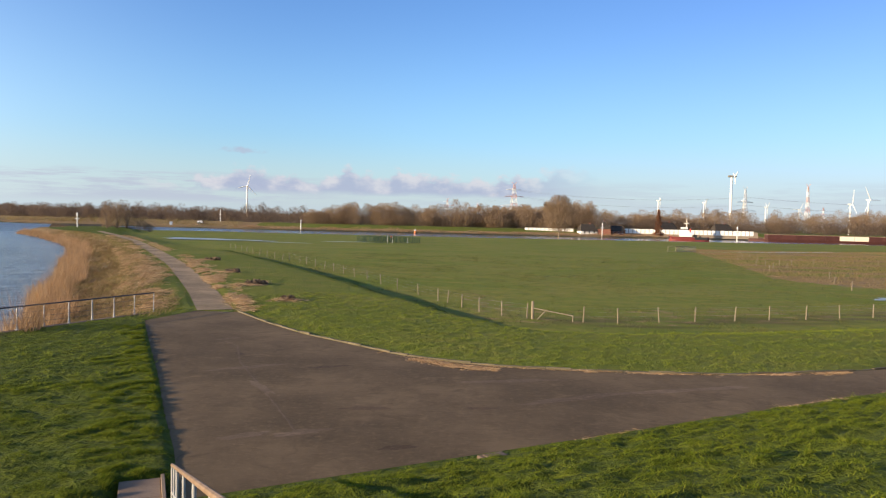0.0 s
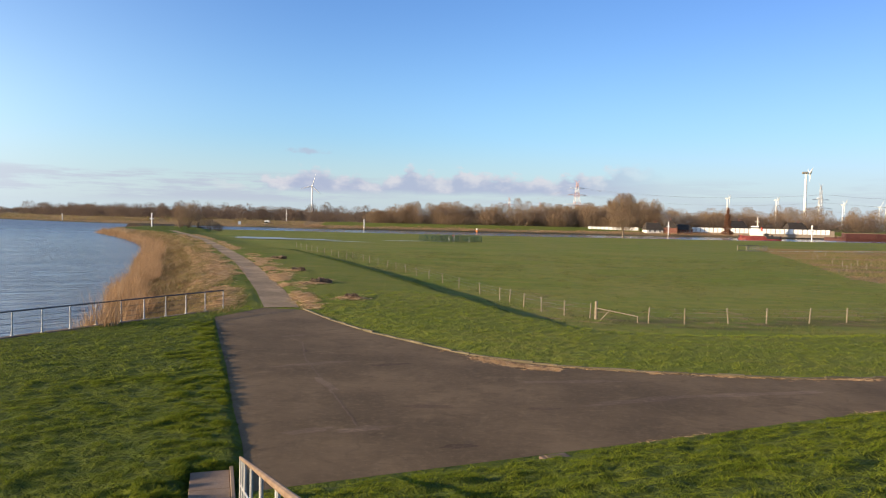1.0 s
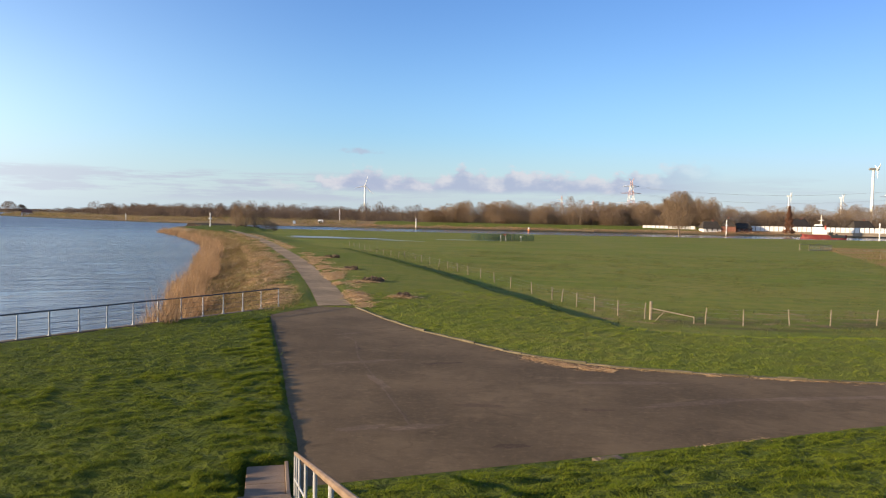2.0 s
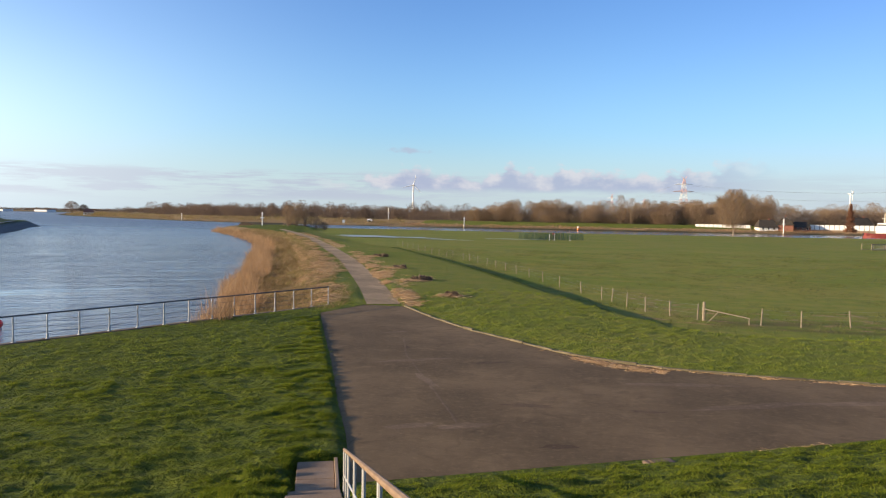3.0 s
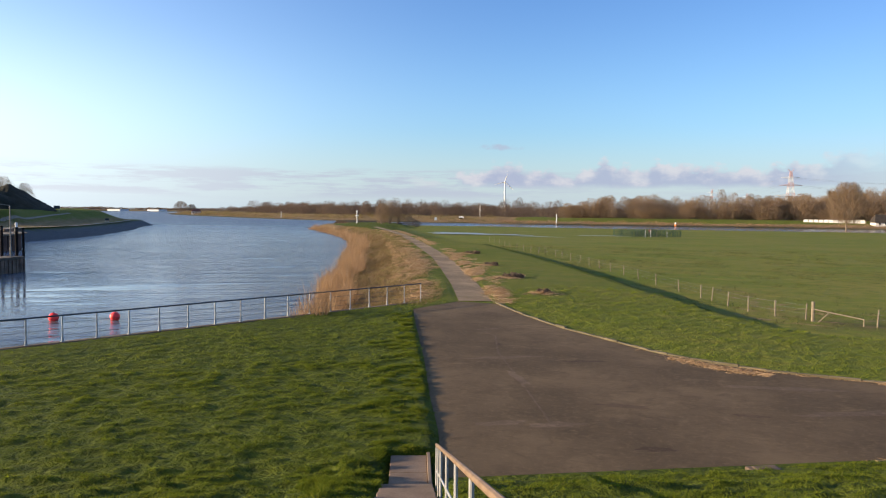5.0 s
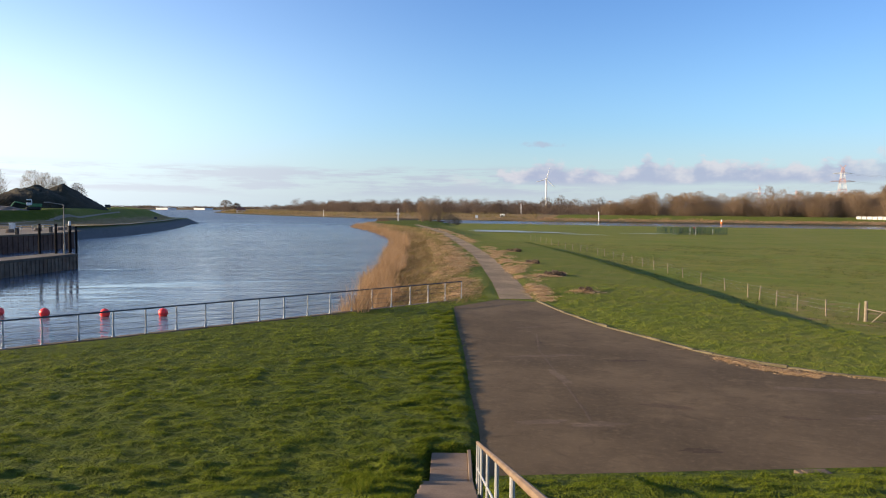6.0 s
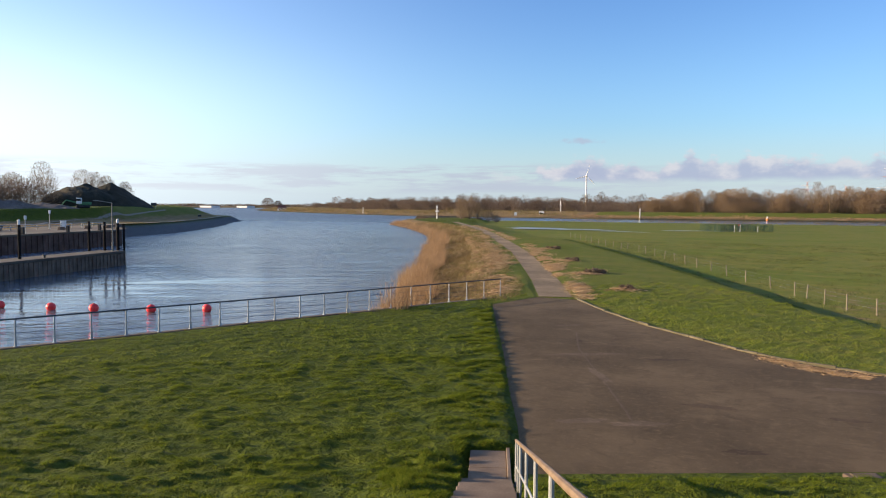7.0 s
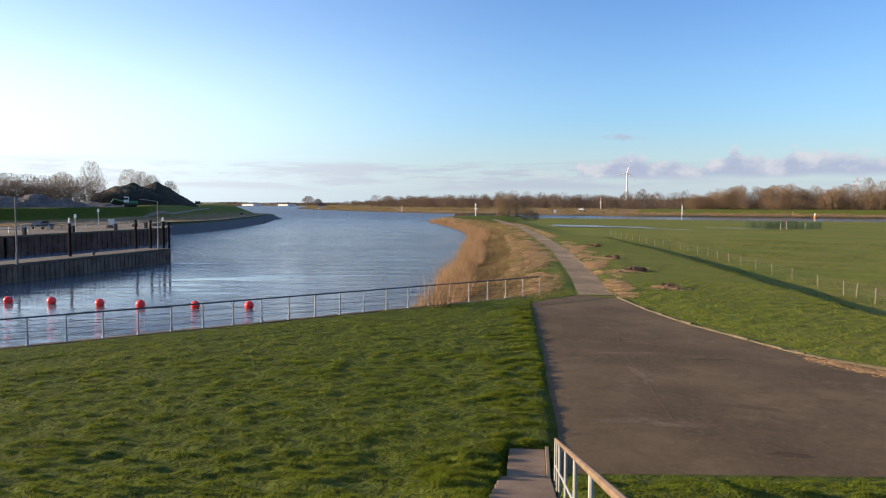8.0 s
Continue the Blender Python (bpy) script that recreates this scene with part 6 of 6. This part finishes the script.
blades("dry_grass", scatter(130000, -62, -16, 40, 118, 33, reed_zone(5.6, 8.6)), 0.3, 0.03, (0.3, 0.1, 0.8), OLD_GRASS, 33, "rough dry grass on the river bank", "dry grass", clumps=1.2)
blades("dry_grass", scatter(90000, -125, -45, 112, 225, 44, reed_zone(2.8, 6.0)), 0.34, 0.06, (0.3, 0.1, 0.8), BROWN_GRASS, 44, "dead brown grass on the outer river bank", "dry grass")
blades("dry_grass", scatter(90000, -125, -45, 112, 225, 43, reed_zone(6.0, 10.5)), 0.34, 0.06, (0.3, 0.1, 0.8), OLD_GRASS, 43, "rough dry grass on the outer river bank", "dry grass")


def bank_side(x, y):
    d, side = dist_line(x, y, TOE)
    ragged = np.where(x > 0, 3.0 + 9.0 * value_noise(x, y, 1.1, 81) + 5.0 * value_noise(x, y, 5.0, 82), 0.0)
    return (side < 0) & (d > ragged)


def lawn_ok(reach):
    def ok(x, y):
        free = ~inside(x, y, LOT) & ~inside(x, y, WATER_RING)
        s = (x - STAIR.x) * DOWN.x + (y - STAIR.y) * DOWN.y
        c = (x - STAIR.x) * SIDE.x + (y - STAIR.y) * SIDE.y
        step_free = ~((c > -0.05) & (c < np.where(s > -0.3, 1.0, 1.16)) & (s < 2.05))
        quay = dist_line(x, y, [(-45, -20), (-36, 0.4), (-16.9, 42.1)])[1] < 0
        far_away = np.hypot(x, y)
        return free & step_free & quay & (far_away < reach) & (far_away > 4.5) & (tussock(x, y) > -0.06)
    return ok


blades("lawn_grass", scatter(330000, -34, 24, 2, 26, 34, lawn_ok(27)), 0.04, 0.0095, (0.25, 0.1, 0.55), BLADES, 34, "short lumpy green grass on the dike slope", "grass", 5, 0.035, True)
blades("lawn_grass", scatter(140000, -36, 30, 4, 56, 35, lambda x, y: lawn_ok(60)(x, y) & (np.hypot(x, y) > 25) & bank_side(x, y)), 0.06, 0.02, (0.2, 0.1, 0.6), FAR_BLADES, 35,
       "short green grass round the yard", "grass", 3, 0.05, True)


def yard_edge(x, y):
    d = np.minimum(dist_line(x, y, LOT_LEFT)[0], dist_line(x, y, [(-5.9, 15.8), (-6.3, 14.1), (-2.2, 4.5)])[0])
    return lawn_ok(40)(x, y) & (d + 2.2 * value_noise(x, y, 1.3, 95) < 1.5) & (x < -0.444 * y + 1.0)


blades("lawn_grass", scatter(260000, -17, -1, 4, 40, 38, yard_edge), 0.062, 0.0105, (0.2, 0.1, 0.5), BLADES, 38, "longer rough grass along the yard edge and the steps", "grass", 4, 0.03, True)

SEDGE = tinted("dry_brown_sedge", [(0.19, 0.122, 0.06), (0.225, 0.145, 0.073), (0.25, 0.165, 0.086), (0.165, 0.132, 0.05)], 0.8, 0.35, (0.06, (0.13, 0.115, 0.04)))
FIELD = [(52, 81), (46, 100), (55, 135), (76, 230), (96, 222), (150, 240), (190, 240), (190, 120), (110, 70)]
blades("dry_grass", scatter(170000, 44, 190, 70, 240, 36, lambda x, y: inside(x, y, FIELD) & (value_noise(x, y, 5.0, 51) + 0.8 * value_noise(x, y, 22.0, 52) > -0.32)), 0.3, 0.055, (0.2, 0.1, 0.6), SEDGE, 36,
       "tall dry sedge in the fenced part of the meadow", "dry grass")


# ---- repairs and stains of the yard ----
def yard_patch(x, y, rx, ry, turn, mat, seed, name="asphalt_patch"):
    r = np.random.default_rng(seed)
    bm = fresh()
    ring = []
    for i in range(28):
        a = 2 * math.pi * i / 28
        k = 1 + 0.22 * math.sin(2 * a + seed) + 0.16 * math.sin(5 * a + 3 * seed) + r.normal(0, 0.07)
        ring.append(bm.verts.new((rx * k * math.cos(a), ry * k * math.sin(a), 0)))
    bm.faces.new(ring)
    ob = part(name, bm, mat, YARD)
    ob.matrix_world = pose(x, y, 0.003 + 0.0004 * (seed % 5), 0, 0, turn)


YARD = bpy.data.objects["pavement"]
PALE_PATCH = asphalt_material("pale_worn_asphalt", (0.126, 0.086, 0.055))
DARK_PATCH = asphalt_material("dark_tar_asphalt", (0.082, 0.054, 0.033))
for i, (x, y, rx, ry, a, dark) in enumerate(((-3.7, 19.0, 0.75, 0.3, 20, 0), (-7.3, 27.2, 1.3, 0.35, 30, 0), (-6.0, 24.0, 0.9, 0.25, -55, 0), (1.3, 21.9, 0.75, 0.2, 15, 1), (-2.2, 21.6, 1.4, 0.22, 12, 1),
                                             (-8.4, 29.9, 0.7, 0.14, -60, 1), (-4.3, 27.6, 1.3, 0.22, 20, 1), (4.6, 23.5, 2.0, 0.4, 25, 0), (8.6, 25.0, 2.4, 0.35, 18, 0), (-5.1, 18.6, 0.6, 0.3, 40, 0),
                                             (-1.0, 17.9, 0.9, 0.2, 25, 1), (-9.9, 33.5, 0.9, 0.2, 45, 0), (-6.9, 31.0, 0.7, 0.12, 30, 1), (2.5, 25.8, 1.8, 0.3, 10, 0))):
    yard_patch(x, y, rx * (0.6 if dark else 1), ry * 0.8, a, DARK_PATCH if dark else PALE_PATCH, i)


def crack(line, seed, wide=0.03):
    """A thin tarred crack that wanders along a line."""
    r = np.random.default_rng(seed)
    pts = [(x, y, math.radians(a)) for x, y, a in along(line, 0.25)]
    bm = fresh()
    last = None
    for i, (x, y, a) in enumerate(pts):
        x, y = x + r.normal(0, 0.015), y + r.normal(0, 0.015)
        q = wide * r.uniform(0.4, 1.2)
        pair = [bm.verts.new((x - math.sin(a) * q, y + math.cos(a) * q, 0)), bm.verts.new((x + math.sin(a) * q, y - math.cos(a) * q, 0))]
        if last:
            bm.faces.new((last[0], last[1], pair[1], pair[0]))
        last = pair
    ob = part("tar_crack", bm, PALE_PATCH, YARD)
    ob.matrix_world = pose(0, 0, 0.005)


crack([(-9.9, 32.8), (-9.0, 31.7), (-7.9, 28.2), (-5.2, 22.2), (-3.8, 19.0)], 2, 0.04)


def on_meadow(x, y):
    d, side = dist_line(x, y, TOE)
    c = value_noise(x, y, 0.9, 71) + 0.8 * value_noise(x, y * 1.6, 5.0, 72)
    return (((side > 0) & (d > 0.6)) | ((x > 2) & (d < 6))) & (c > 0.08) & ~inside(x, y, FIELD)


blades("pasture_grass", scatter(150000, -40, 60, 46, 150, 37, on_meadow), 0.13, 0.05, (0.15, 0.05, 0.6), PASTURE, 37, "grazed tussocky grass of the meadow", "grass", 1, 0.05)
